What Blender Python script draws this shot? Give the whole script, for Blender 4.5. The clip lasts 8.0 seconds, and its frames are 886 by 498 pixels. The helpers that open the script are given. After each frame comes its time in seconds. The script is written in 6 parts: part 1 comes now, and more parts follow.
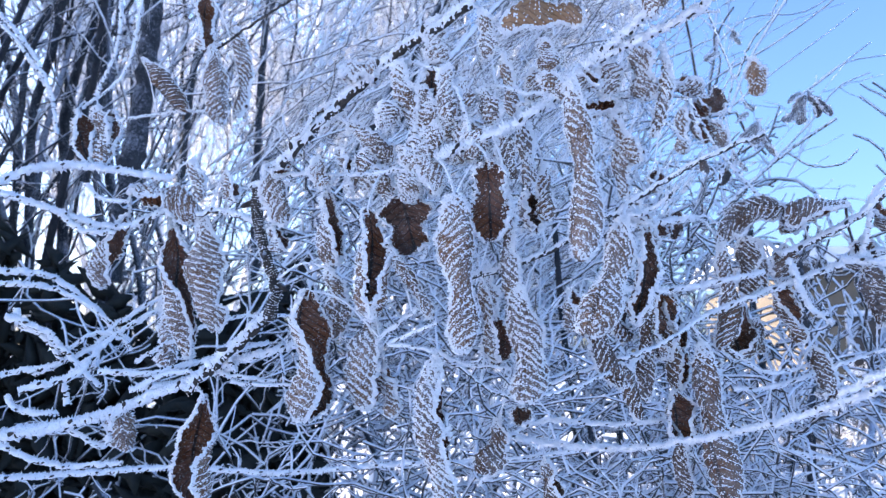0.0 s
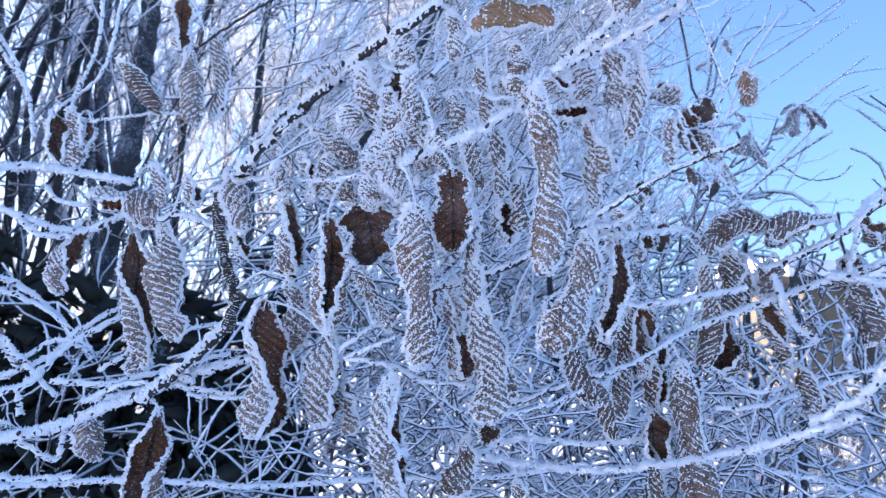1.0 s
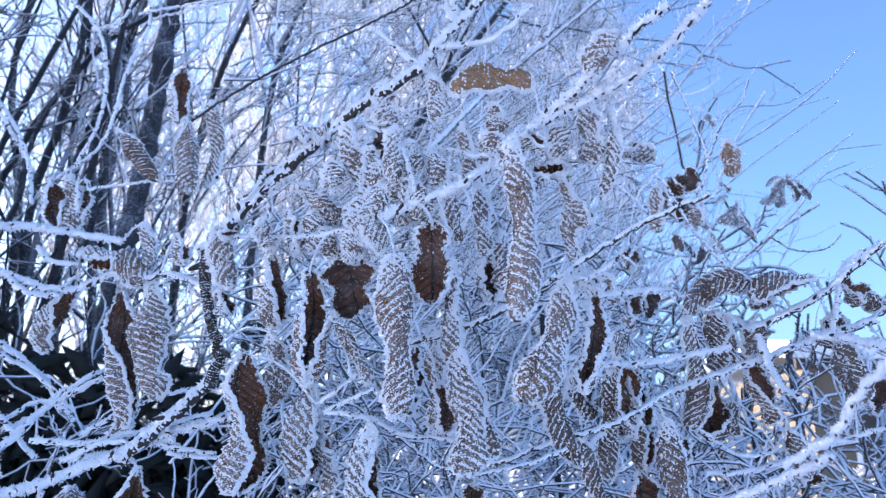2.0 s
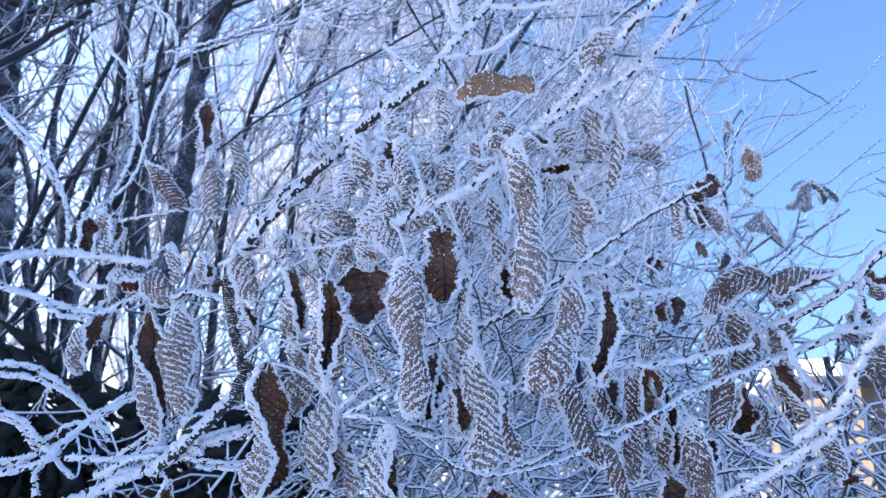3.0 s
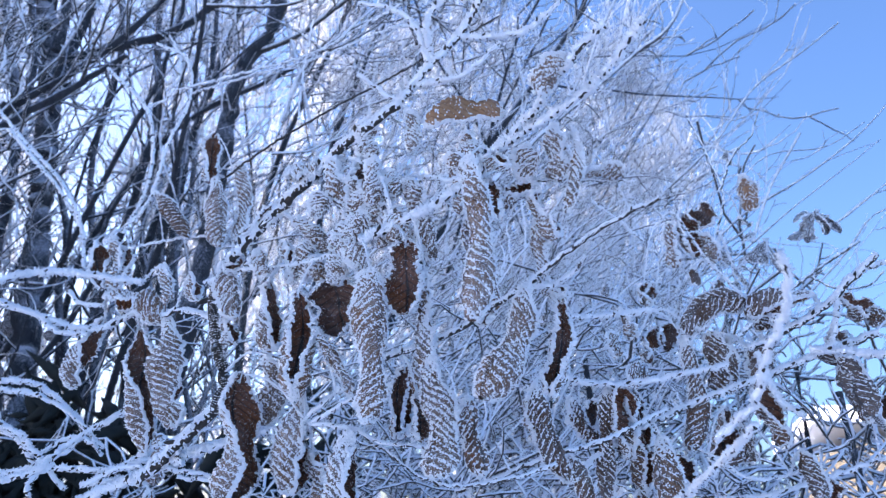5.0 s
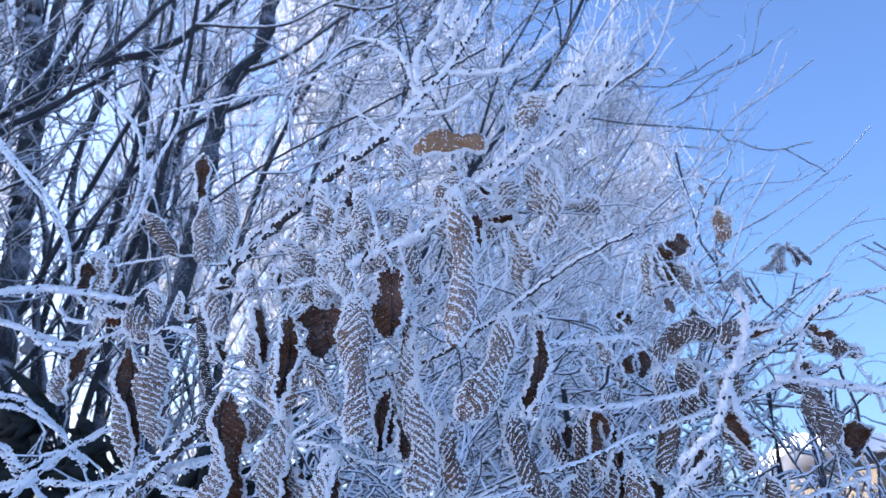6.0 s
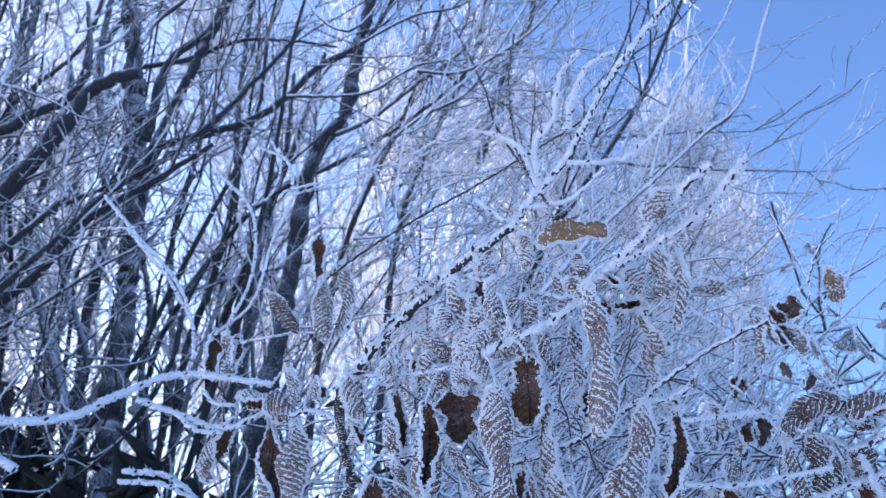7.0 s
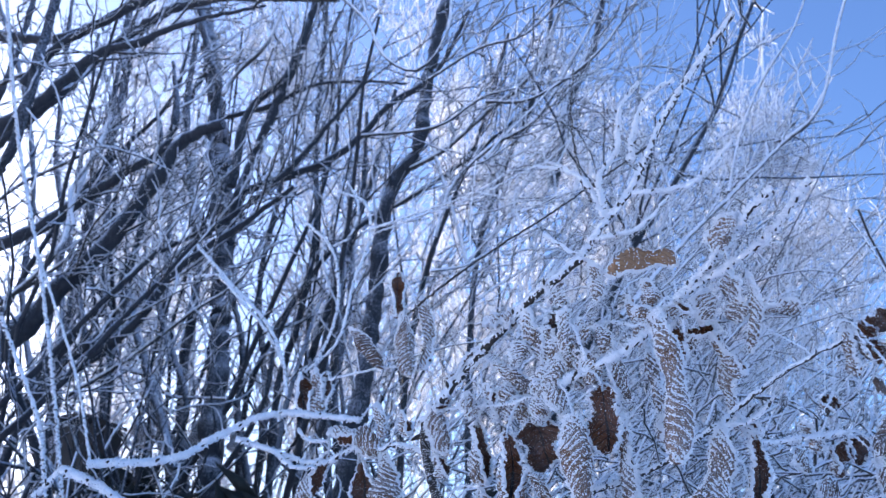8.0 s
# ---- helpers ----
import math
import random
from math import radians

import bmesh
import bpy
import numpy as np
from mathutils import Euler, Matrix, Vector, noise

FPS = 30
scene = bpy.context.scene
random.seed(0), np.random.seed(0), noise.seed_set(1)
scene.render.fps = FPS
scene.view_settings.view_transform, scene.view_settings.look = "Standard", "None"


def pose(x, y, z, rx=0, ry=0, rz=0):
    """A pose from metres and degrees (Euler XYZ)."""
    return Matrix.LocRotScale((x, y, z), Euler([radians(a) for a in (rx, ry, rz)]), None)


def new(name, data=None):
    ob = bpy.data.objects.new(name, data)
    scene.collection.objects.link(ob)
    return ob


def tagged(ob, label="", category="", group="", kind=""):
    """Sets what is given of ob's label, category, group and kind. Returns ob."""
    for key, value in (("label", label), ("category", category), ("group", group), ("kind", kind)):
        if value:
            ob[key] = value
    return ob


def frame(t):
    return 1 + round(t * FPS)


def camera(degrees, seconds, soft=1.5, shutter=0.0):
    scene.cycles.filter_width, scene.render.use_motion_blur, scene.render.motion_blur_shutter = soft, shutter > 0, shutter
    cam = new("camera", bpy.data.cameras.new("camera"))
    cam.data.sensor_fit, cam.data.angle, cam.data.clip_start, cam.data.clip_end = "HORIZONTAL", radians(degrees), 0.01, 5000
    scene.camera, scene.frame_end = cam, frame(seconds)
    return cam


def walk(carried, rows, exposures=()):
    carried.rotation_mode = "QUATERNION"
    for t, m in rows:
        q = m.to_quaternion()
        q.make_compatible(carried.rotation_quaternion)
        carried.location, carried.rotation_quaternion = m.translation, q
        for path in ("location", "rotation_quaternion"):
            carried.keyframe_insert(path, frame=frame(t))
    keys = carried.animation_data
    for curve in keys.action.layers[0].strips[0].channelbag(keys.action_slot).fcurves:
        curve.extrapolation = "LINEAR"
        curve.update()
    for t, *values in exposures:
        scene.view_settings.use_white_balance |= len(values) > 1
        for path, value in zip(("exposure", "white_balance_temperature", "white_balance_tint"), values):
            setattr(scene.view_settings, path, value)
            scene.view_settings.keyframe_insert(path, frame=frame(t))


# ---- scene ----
cam = camera(61.2, 8.0, soft=1.1)
cam.data.dof.use_dof = True
cam.data.dof.focus_distance = 0.50
cam.data.dof.aperture_fstop = 18
METRES, EYE, TILT, LEAN, TURN = 0.26, 1.4, 8.0, 0.0, 0.0
ROWS = [
    (0.0, 0.0, 0.0, 0.0, 0.0, -0.0, 0.0),
    (0.5, 0.0476, 0.0225, -0.0094, 0.19, 0.34, -0.4),
    (1.0, 0.0901, 0.0825, 0.0074, 0.08, 0.6, -0.86),
    (1.5, 0.1229, 0.0713, -0.0183, -0.35, 3.97, -1.35),
    (3.0, 0.1941, 0.0359, -0.1321, 3.09, 9.28, 1.12),
    (3.5, 0.2581, 0.0033, -0.1625, 4.88, 10.58, 1.47),
    (4.0, 0.2935, 0.0192, -0.2103, 6.19, 11.13, 1.3),
    (5.5, 0.3789, -0.0423, -0.2104, 4.79, 13.16, -0.21),
    (6.0, 0.3635, -0.0964, -0.2134, 3.87, 14.07, -0.36),
    (6.5, 0.3117, -0.1925, -0.1519, 4.93, 16.26, -0.6),
    (7.0, 0.2316, -0.2467, -0.1291, 9.98, 17.62, -0.1),
    (7.5, 0.2526, -0.3027, -0.127, 13.65, 18.83, 0.33),
    (8.0, 0.2765, -0.3439, -0.1272, 16.78, 19.66, 1.07),
]
walk(cam, [(t, pose(0, 0, EYE, TILT, LEAN, TURN) @ pose(METRES * x, METRES * y, METRES * z, 90 + pitch, roll, yaw)) for t, x, y, z, yaw, pitch, roll in ROWS],
     exposures=((0.0, 1.84, 6950, 20), (1.5, 1.78, 6880, 20), (4.0, 1.71, 6820, 20), (6.5, 1.57, 6730, 20), (8.0, 1.49, 6620, 20)))

# ---- light ----
SUN_AZ, SUN_EL = radians(-70), radians(16)      # azimuth from +y, clockwise
world = bpy.data.worlds.new("winter_sky")
scene.world = world
world.use_nodes = True
wn = world.node_tree
sky = wn.nodes.new("ShaderNodeTexSky")
sky.sky_type = "NISHITA"
sky.sun_disc = False
sky.sun_elevation, sky.sun_rotation = SUN_EL, SUN_AZ
sky.air_density, sky.dust_density, sky.ozone_density = 1.0, 2.35, 6.5
wn.links.new(sky.outputs[0], wn.nodes["Background"].inputs[0])
wn.nodes["Background"].inputs[1].default_value = 0.15
sun = new("sun", bpy.data.lights.new("sun", "SUN"))
sun.data.energy, sun.data.angle, sun.data.color = 3.6, radians(0.5), (1.0, 0.92, 0.80)
to_sun = Vector((math.sin(SUN_AZ) * math.cos(SUN_EL), math.cos(SUN_AZ) * math.cos(SUN_EL), math.sin(SUN_EL)))
sun.rotation_euler = to_sun.to_track_quat("Z", "Y").to_euler()
sun.location = (-20, 10, 12)


# ---- materials ----
def material(name):
    m = bpy.data.materials.new(name)
    m.use_nodes = True
    return m, m.node_tree, m.node_tree.nodes["Principled BSDF"]


def noise_node(nt, scale, detail=4.0, rough=0.6, coord="Object", stretch=None):
    tc = nt.nodes.new("ShaderNodeTexCoord")
    n = nt.nodes.new("ShaderNodeTexNoise")
    n.inputs["Scale"].default_value, n.inputs["Detail"].default_value, n.inputs["Roughness"].default_value = scale, detail, rough
    if stretch:
        mp = nt.nodes.new("ShaderNodeMapping")
        mp.inputs["Scale"].default_value = stretch
        nt.links.new(tc.outputs[coord], mp.inputs[0])
        nt.links.new(mp.outputs[0], n.inputs["Vector"])
    else:
        nt.links.new(tc.outputs[coord], n.inputs["Vector"])
    return n.outputs["Fac"]


def ramp(nt, fac, stops):
    r = nt.nodes.new("ShaderNodeValToRGB")
    while len(r.color_ramp.elements) < len(stops):
        r.color_ramp.elements.new(0.5)
    for e, (p, c) in zip(r.color_ramp.elements, stops):
        e.position, e.color = p, (*c, 1) if len(c) == 3 else (c[0],) * 3 + (1,)
    nt.links.new(fac, r.inputs[0])
    return r.outputs[0]


def mix(nt, fac, a, b, mode="MIX"):
    m = nt.nodes.new("ShaderNodeMix")
    m.data_type, m.blend_type = "RGBA", mode
    for sock, v in ((m.inputs[0], fac), (m.inputs[6], a), (m.inputs[7], b)):
        if isinstance(v, (int, float)):
            sock.default_value = v
        elif isinstance(v, tuple):
            sock.default_value = (*v, 1)
        else:
            nt.links.new(v, sock)
    return m.outputs[2]


def bump(nt, bsdf, height, strength, distance):
    b = nt.nodes.new("ShaderNodeBump")
    b.inputs["Strength"].default_value, b.inputs["Distance"].default_value = strength, distance
    nt.links.new(height, b.inputs["Height"])
    nt.links.new(b.outputs[0], bsdf.inputs["Normal"])


def up_mask(nt, low, high, jitter=None):
    """How far a surface looks upwards, broken up by a noise: where rime settles."""
    g = nt.nodes.new("ShaderNodeNewGeometry")
    s = nt.nodes.new("ShaderNodeSeparateXYZ")
    nt.links.new(g.outputs["Normal"], s.inputs[0])
    val = s.outputs[2]
    if jitter is not None:
        a = nt.nodes.new("ShaderNodeMath")
        a.operation = "MULTIPLY_ADD"
        nt.links.new(jitter, a.inputs[0])
        a.inputs[1].default_value = 1.6
        nt.links.new(val, a.inputs[2])
        val = a.outputs[0]
    r = nt.nodes.new("ShaderNodeMapRange")
    r.inputs[1].default_value, r.inputs[2].default_value = low, high
    nt.links.new(val, r.inputs[0])
    return r.outputs[0]


def frost_material(name, colour, dim):
    m, nt, p = material(name)
    c = ramp(nt, noise_node(nt, 420, 3), [(0.3, dim), (0.6, colour)])
    nt.links.new(c, p.inputs["Base Color"])
    p.inputs["Roughness"].default_value = 0.55
    p.inputs["Specular IOR Level"].default_value = 0.35
    bump(nt, p, noise_node(nt, 1100, 3), 0.6, 0.0010)
    return m


FROST = frost_material("hoar_frost", (0.95, 0.955, 0.965), (0.86, 0.88, 0.91))


def bark_material(name, dark, light, rime, low, high, scale):
    """Bark under a film of rime, which settles where the surface looks up and in patches."""
    m, nt, p = material(name)
    c = ramp(nt, noise_node(nt, scale, 5, 0.65, stretch=(1, 1, 0.25)), [(0.3, dark), (0.7, light)])
    patches = noise_node(nt, scale * 1.7, 6, 0.75)
    c = mix(nt, up_mask(nt, low, high, patches), c, rime)
    nt.links.new(c, p.inputs["Base Color"])
    p.inputs["Roughness"].default_value = 0.8
    bump(nt, p, noise_node(nt, scale * 3, 4), 0.6, 0.3 / scale)
    return m


TWIG_BARK = bark_material("twig_bark", (0.022, 0.017, 0.014), (0.07, 0.055, 0.045), (0.72, 0.77, 0.84), 1.35, 1.8, 260)
TANGLE_TWIG = bark_material("tangle_twig", (0.025, 0.022, 0.02), (0.06, 0.053, 0.048), (0.78, 0.81, 0.86), 0.34, 0.86, 120)
RIMED_TWIG = bark_material("rimed_twig", (0.025, 0.022, 0.02), (0.06, 0.053, 0.048), (0.86, 0.88, 0.91), 0.10, 0.60, 120)
STEM_BARK = bark_material("stem_bark", (0.011, 0.013, 0.018), (0.040, 0.044, 0.053), (0.58, 0.64, 0.74), 0.80, 1.45, 70)
FAR_TWIG = bark_material("far_twig", (0.022, 0.02, 0.02), (0.05, 0.045, 0.042), (0.84, 0.86, 0.90), 0.30, 0.80, 60)


def leaf_material(name, dark, light, vein, rime, powder=0.12):
    m, nt, p = material(name)
    base = ramp(nt, noise_node(nt, 60, 6, 0.65), [(0.25, dark), (0.75, light)])
    info = nt.nodes.new("ShaderNodeObjectInfo")
    shade = ramp(nt, info.outputs["Random"], [(0.0, (0.72, 0.70, 0.68)), (1.0, (1.2, 1.14, 1.06))])
    base = mix(nt, 1.0, base, shade, "MULTIPLY")
    v = noise_node(nt, 170, 5, 0.75)
    base = mix(nt, ramp(nt, v, [(0.47, (0, 0, 0)), (0.5, (0.5,) * 3), (0.53, (0, 0, 0))]), base, vein)
    rib = nt.nodes.new("ShaderNodeAttribute")
    rib.attribute_name = "rib"
    part_of = nt.nodes.new("ShaderNodeMath")
    part_of.operation = "FRACT"
    nt.links.new(rib.outputs["Fac"], part_of.inputs[0])
    base = mix(nt, ramp(nt, part_of.outputs[0], [(0.38, (0, 0, 0)), (0.47, (0.85,) * 3), (0.53, (0.85,) * 3), (0.62, (0, 0, 0))]), base, vein)
    across = nt.nodes.new("ShaderNodeAttribute")
    across.attribute_name = "across"
    base = mix(nt, ramp(nt, across.outputs["Fac"], [(0.02, (1, 1, 1)), (0.06, (0, 0, 0))]), base, vein)
    film = ramp(nt, noise_node(nt, 45, 4), [(0.4, (0, 0, 0)), (0.75, (powder,) * 3)])
    base = mix(nt, film, base, (0.62, 0.63, 0.66))
    specks = ramp(nt, noise_node(nt, 1100, 3, 0.7), [(rime, (0, 0, 0)), (rime + 0.1, (1, 1, 1))])
    base = mix(nt, specks, base, (0.80, 0.84, 0.89))
    nt.links.new(base, p.inputs["Base Color"])
    p.inputs["Roughness"].default_value = 0.62
    p.inputs["Specular IOR Level"].default_value = 0.3
    relief = ramp(nt, part_of.outputs[0], [(0.30, (1, 1, 1)), (0.5, (0, 0, 0)), (0.70, (1, 1, 1))])
    bump(nt, p, mix(nt, 0.45, relief, noise_node(nt, 330, 4)), 0.8, 0.0012)
    return m


LEAF_INNER = leaf_material("leaf_inner", (0.10, 0.034, 0.014), (0.27, 0.105, 0.046), (0.025, 0.010, 0.006), 0.605)
LEAF_OUTER = leaf_material("leaf_back", (0.085, 0.043, 0.023), (0.29, 0.165, 0.095), (0.09, 0.045, 0.025), 0.55, 0.22)
LEAF_TAN = leaf_material("leaf_tan", (0.36, 0.19, 0.095), (0.52, 0.30, 0.16), (0.24, 0.11, 0.05), 0.70)
LEAF_RUST = leaf_material("leaf_rust", (0.08, 0.040, 0.022), (0.20, 0.110, 0.064), (0.05, 0.025, 0.014), 0.60, 0.2)
LEAF_DARK = leaf_material("leaf_dark", (0.035, 0.018, 0.012), (0.10, 0.05, 0.03), (0.02, 0.01, 0.008), 0.50)


def snow_material():
    m, nt, p = material("snow")
    c = ramp(nt, noise_node(nt, 1.3, 6), [(0.3, (0.74, 0.78, 0.84)), (0.7, (0.86, 0.88, 0.91))])
    nt.links.new(c, p.inputs["Base Color"])
    p.inputs["Roughness"].default_value = 0.7
    bump(nt, p, noise_node(nt, 9, 8, 0.7), 0.6, 0.05)
    return m


SNOW = snow_material()


def plain_material(name, dark, light, scale, rough=0.8):
    m, nt, p = material(name)
    c = ramp(nt, noise_node(nt, scale, 5), [(0.3, dark), (0.7, light)])
    nt.links.new(c, p.inputs["Base Color"])
    p.inputs["Roughness"].default_value = rough
    bump(nt, p, noise_node(nt, scale * 6, 4), 0.4, 0.05 / scale)
    return m


RENDER_WALL = plain_material("ochre_render", (0.10, 0.085, 0.062), (0.15, 0.125, 0.09), 3)
GREY_BOARD = plain_material("weathered_board", (0.13, 0.12, 0.11), (0.25, 0.22, 0.19), 8)
DARK_BOARD = plain_material("dark_board", (0.03, 0.026, 0.024), (0.06, 0.05, 0.045), 8)
# near black: the deep shade low behind the shrubs is put into this colour
HEDGE_SHADE = plain_material("hedge_shade_black", (0.006, 0.009, 0.007), (0.018, 0.022, 0.018), 30)


# ---- mesh tools ----
class Soup:
    """Vertices and faces gathered in arrays, made into one mesh."""

    def __init__(self):
        self.v, self.f, self.n = [], [], 0

    def add(self, verts, faces, slot=0):
        self.v.append(np.asarray(verts, float))
        faces = np.asarray(faces, int)
        self.f.append((faces + self.n, slot))
        self.n += len(verts)

    def mesh(self, name, materials, smooth=True):
        me = bpy.data.meshes.new(name)
        if self.n:
            verts = np.concatenate(self.v)
            loops = np.concatenate([f.ravel() for f, _ in self.f])
            sizes = np.concatenate([np.full(len(f), f.shape[1]) for f, _ in self.f])
            slots = np.concatenate([np.full(len(f), s) for f, s in self.f])
            me.vertices.add(len(verts))
            me.vertices.foreach_set("co", verts.ravel())
            me.loops.add(len(loops))
            me.loops.foreach_set("vertex_index", loops.astype(np.int32))
            me.polygons.add(len(sizes))
            me.polygons.foreach_set("loop_start", np.concatenate([[0], np.cumsum(sizes)[:-1]]).astype(np.int32))
            me.polygons.foreach_set("material_index", slots.astype(np.int32))
            me.polygons.foreach_set("use_smooth", np.full(len(sizes), smooth))
            me.update(calc_edges=True)
        for m in materials:
            me.materials.append(m)
        return me


def part(name, soup, materials, parent, label="", smooth=True):
    materials = materials if isinstance(materials, (list, tuple)) else [materials]
    ob = new(name, soup.mesh(name, materials, smooth))
    ob.parent = parent
    return tagged(ob, label=label) if label else ob


def thing(name, at, label, category, group="", kind=""):
    ob = new(name)
    ob.empty_display_size = 0.05
    ob.location = at
    return tagged(ob, label=label, category=category, group=group, kind=kind)


RNG = np.random.default_rng(7)


def glide(points, n):
    """A smooth line through a few points (Catmull-Rom), n samples even along its length."""
    p = np.asarray(points, float)
    if len(p) == 2:
        p = np.array([p[0], (p[0] + p[1]) / 2, p[1]])
    q = np.vstack([2 * p[0] - p[1], p, 2 * p[-1] - p[-2]])
    out = []
    for i in range(len(p) - 1):
        a, b, c, d = q[i:i + 4]
        for t in np.linspace(0, 1, 12, endpoint=False):
            out.append(0.5 * (2 * b + (c - a) * t + (2 * a - 5 * b + 4 * c - d) * t * t + (3 * b - a - 3 * c + d) * t ** 3))
    out.append(p[-1])
    out = np.array(out)
    s = np.concatenate([[0], np.cumsum(np.linalg.norm(np.diff(out, axis=0), axis=1))])
    k = np.linspace(0, s[-1], n)
    return np.stack([np.interp(k, s, out[:, j]) for j in range(3)], 1)


def unit(v):
    return v / np.maximum(np.linalg.norm(v, axis=-1, keepdims=True), 1e-9)


def frames_along(line):
    """Tangent, side and up at each point of a line; up stays as near to the world's up as it can."""
    t = unit(np.gradient(line, axis=0))
    up = np.tile([0.0, 0.0, 1.0], (len(line), 1))
    up[np.abs(t[:, 2]) > 0.96] = (0.0, -1.0, 0.0)
    side = unit(np.cross(t, up))
    return t, side, np.cross(side, t)


def tube(soup, line, radii, sides=6, rough=0.0, lift=0.0, slot=0, rng=RNG):
    line = np.asarray(line)
    n = len(line)
    radii = np.broadcast_to(radii, n)
    _, side, up = frames_along(line)
    a = np.linspace(0, 2 * np.pi, sides, endpoint=False)
    r = radii[:, None] * (1 + rough * rng.uniform(-1, 1, (n, sides)))
    v = (line + up * (lift * radii)[:, None])[:, None] + r[..., None] * (np.cos(a)[None, :, None] * side[:, None] + np.sin(a)[None, :, None] * up[:, None])
    i = np.arange(n - 1)[:, None] * sides
    j = np.arange(sides)[None]
    k = (j + 1) % sides
    quads = np.stack([i + j, i + k, i + sides + k, i + sides + j], -1).reshape(-1, 4)
    soup.add(v.reshape(-1, 3), quads, slot)
    soup.add(v[0], [list(range(sides))[::-1]], slot)
    soup.add(v[-1], [list(range(sides))], slot)


OCT_V = np.array([(1, 0, 0), (-1, 0, 0), (0, 1, 0), (0, -1, 0), (0, 0, 1), (0, 0, -1)], float)
OCT_F = np.array([(0, 2, 4), (2, 1, 4), (1, 3, 4), (3, 0, 4), (2, 0, 5), (1, 2, 5), (3, 1, 5), (0, 3, 5)])
CAP_V = np.array([(1, 0, -0.3), (-1, 0, -0.3), (0, 1, -0.3), (0, -1, -0.3), (0, 0, 1)], float)
CAP_F = OCT_F[:4]


def grains(soup, places, normals, sizes, stretch=1.0, rng=RNG, seated=True):
    """Small uneven lumps, drawn out along the normal; seated ones have no underside, as it lies inside what they sit on."""
    n = len(places)
    if not n:
        return
    base, faces = (CAP_V, CAP_F) if seated else (OCT_V, OCT_F)
    nz = unit(np.asarray(normals) + rng.normal(0, 0.25, (n, 3)))
    nx = unit(np.cross(nz, rng.normal(0, 1, (n, 3))))
    ny = np.cross(nz, nx)
    s = np.broadcast_to(sizes, n)[:, None]
    k = np.broadcast_to(stretch, n)
    local = base[None] * rng.uniform(0.72, 1.3, (n, len(base), 1)) * s[..., None]
    v = np.asarray(places)[:, None] + local[..., :1] * nx[:, None] + local[..., 1:2] * ny[:, None] + (local[..., 2:] * k[:, None, None]) * nz[:, None]
    f = (faces[None] + (np.arange(n) * len(base))[:, None, None]).reshape(-1, 3)
    soup.add(v.reshape(-1, 3), f)


# ---- frosted twigs ----
NODES = []                                     # places along the twigs, to which leaf stalks reach


def twig(plant, points, r0, r1, rime=1.0, fine=True, bare=0.0, label=""):
    """A twig of dark bark with a crust of hoar frost on it. rime: thickness of the crust in twig radii; bare: share of the bark left open."""
    length = np.linalg.norm(np.diff(np.asarray(points), axis=0), axis=1).sum()
    n = max(6, int(length / 0.004))
    line = glide(points, n)
    line[1:-1] += RNG.normal(0, 0.0005, (n - 2, 3))
    radii = np.linspace(r0, r1, n) * RNG.uniform(0.9, 1.12, n)
    NODES.extend(line[::3])
    bark = Soup()
    tube(bark, line, radii, 7, 0.08)
    for k in range(3, n - 2, 5):               # buds, left and right by turns
        t, s, u = (x[k] for x in frames_along(line))
        out = unit(s * (1 if k % 2 else -1) + u * 0.4 + t * 0.9)
        tube(bark, np.array([line[k] + out * radii[k] * f for f in (0.6, 1.6, 2.6, 3.2)]), np.array([0.5, 0.62, 0.4, 0.08]) * radii[k], 5)
    ob = part("twig", bark, TWIG_BARK, plant, label)
    crust = Soup()
    m = max(8, int(length / 0.0016))
    fine_line = glide(line, m)
    rr = np.interp(np.linspace(0, 1, m), np.linspace(0, 1, n), radii)
    lump = np.convolve(RNG.uniform(0.55, 1.25, m + 4), np.ones(5) / 5, "valid")
    if bare < 0.85:
        tube(crust, fine_line, rr * (0.94 - 0.06 * min(bare * 3, 1) + 0.34 * rime * lump), 7, 0.28, lift=0.12 + 0.4 * bare)
    _, side, up = frames_along(fine_line)
    count = int(length / 0.0011 * (7.0 if fine else 2.4) * (0.6 + 0.4 * rime) * (3.2 if bare >= 0.85 and fine else 1))
    k = RNG.integers(0, m, count)
    a = RNG.normal(np.pi / 2, 1.15 - 0.35 * bare, count)
    d = np.cos(a)[:, None] * side[k] + np.sin(a)[:, None] * up[k]
    size = RNG.uniform(0.00030, 0.00080, count) * (1.0 if fine else 1.2) * (0.75 + 0.5 * rime) * np.clip(rr[k] / 0.0016, 0.75, 1.5)
    if bare >= 0.85:                           # dark bark with a sprinkle of fine grains all round
        a = RNG.uniform(0, 2 * np.pi, count)
        d = np.cos(a)[:, None] * side[k] + np.sin(a)[:, None] * up[k]
        size = size * 0.42
        lump = lump * 0
    place = fine_line[k] + d * (rr[k] * (1.02 + 0.30 * rime * lump[k]))[:, None]
    grains(crust, place, d, size, RNG.uniform(1.0, 2.2, count))
    part("frost", crust, FROST, ob, "crust of white hoar frost")
    return ob


# ---- dry leaves ----
SLANT = 3.3                                    # veins passed on the way from the midrib to the edge


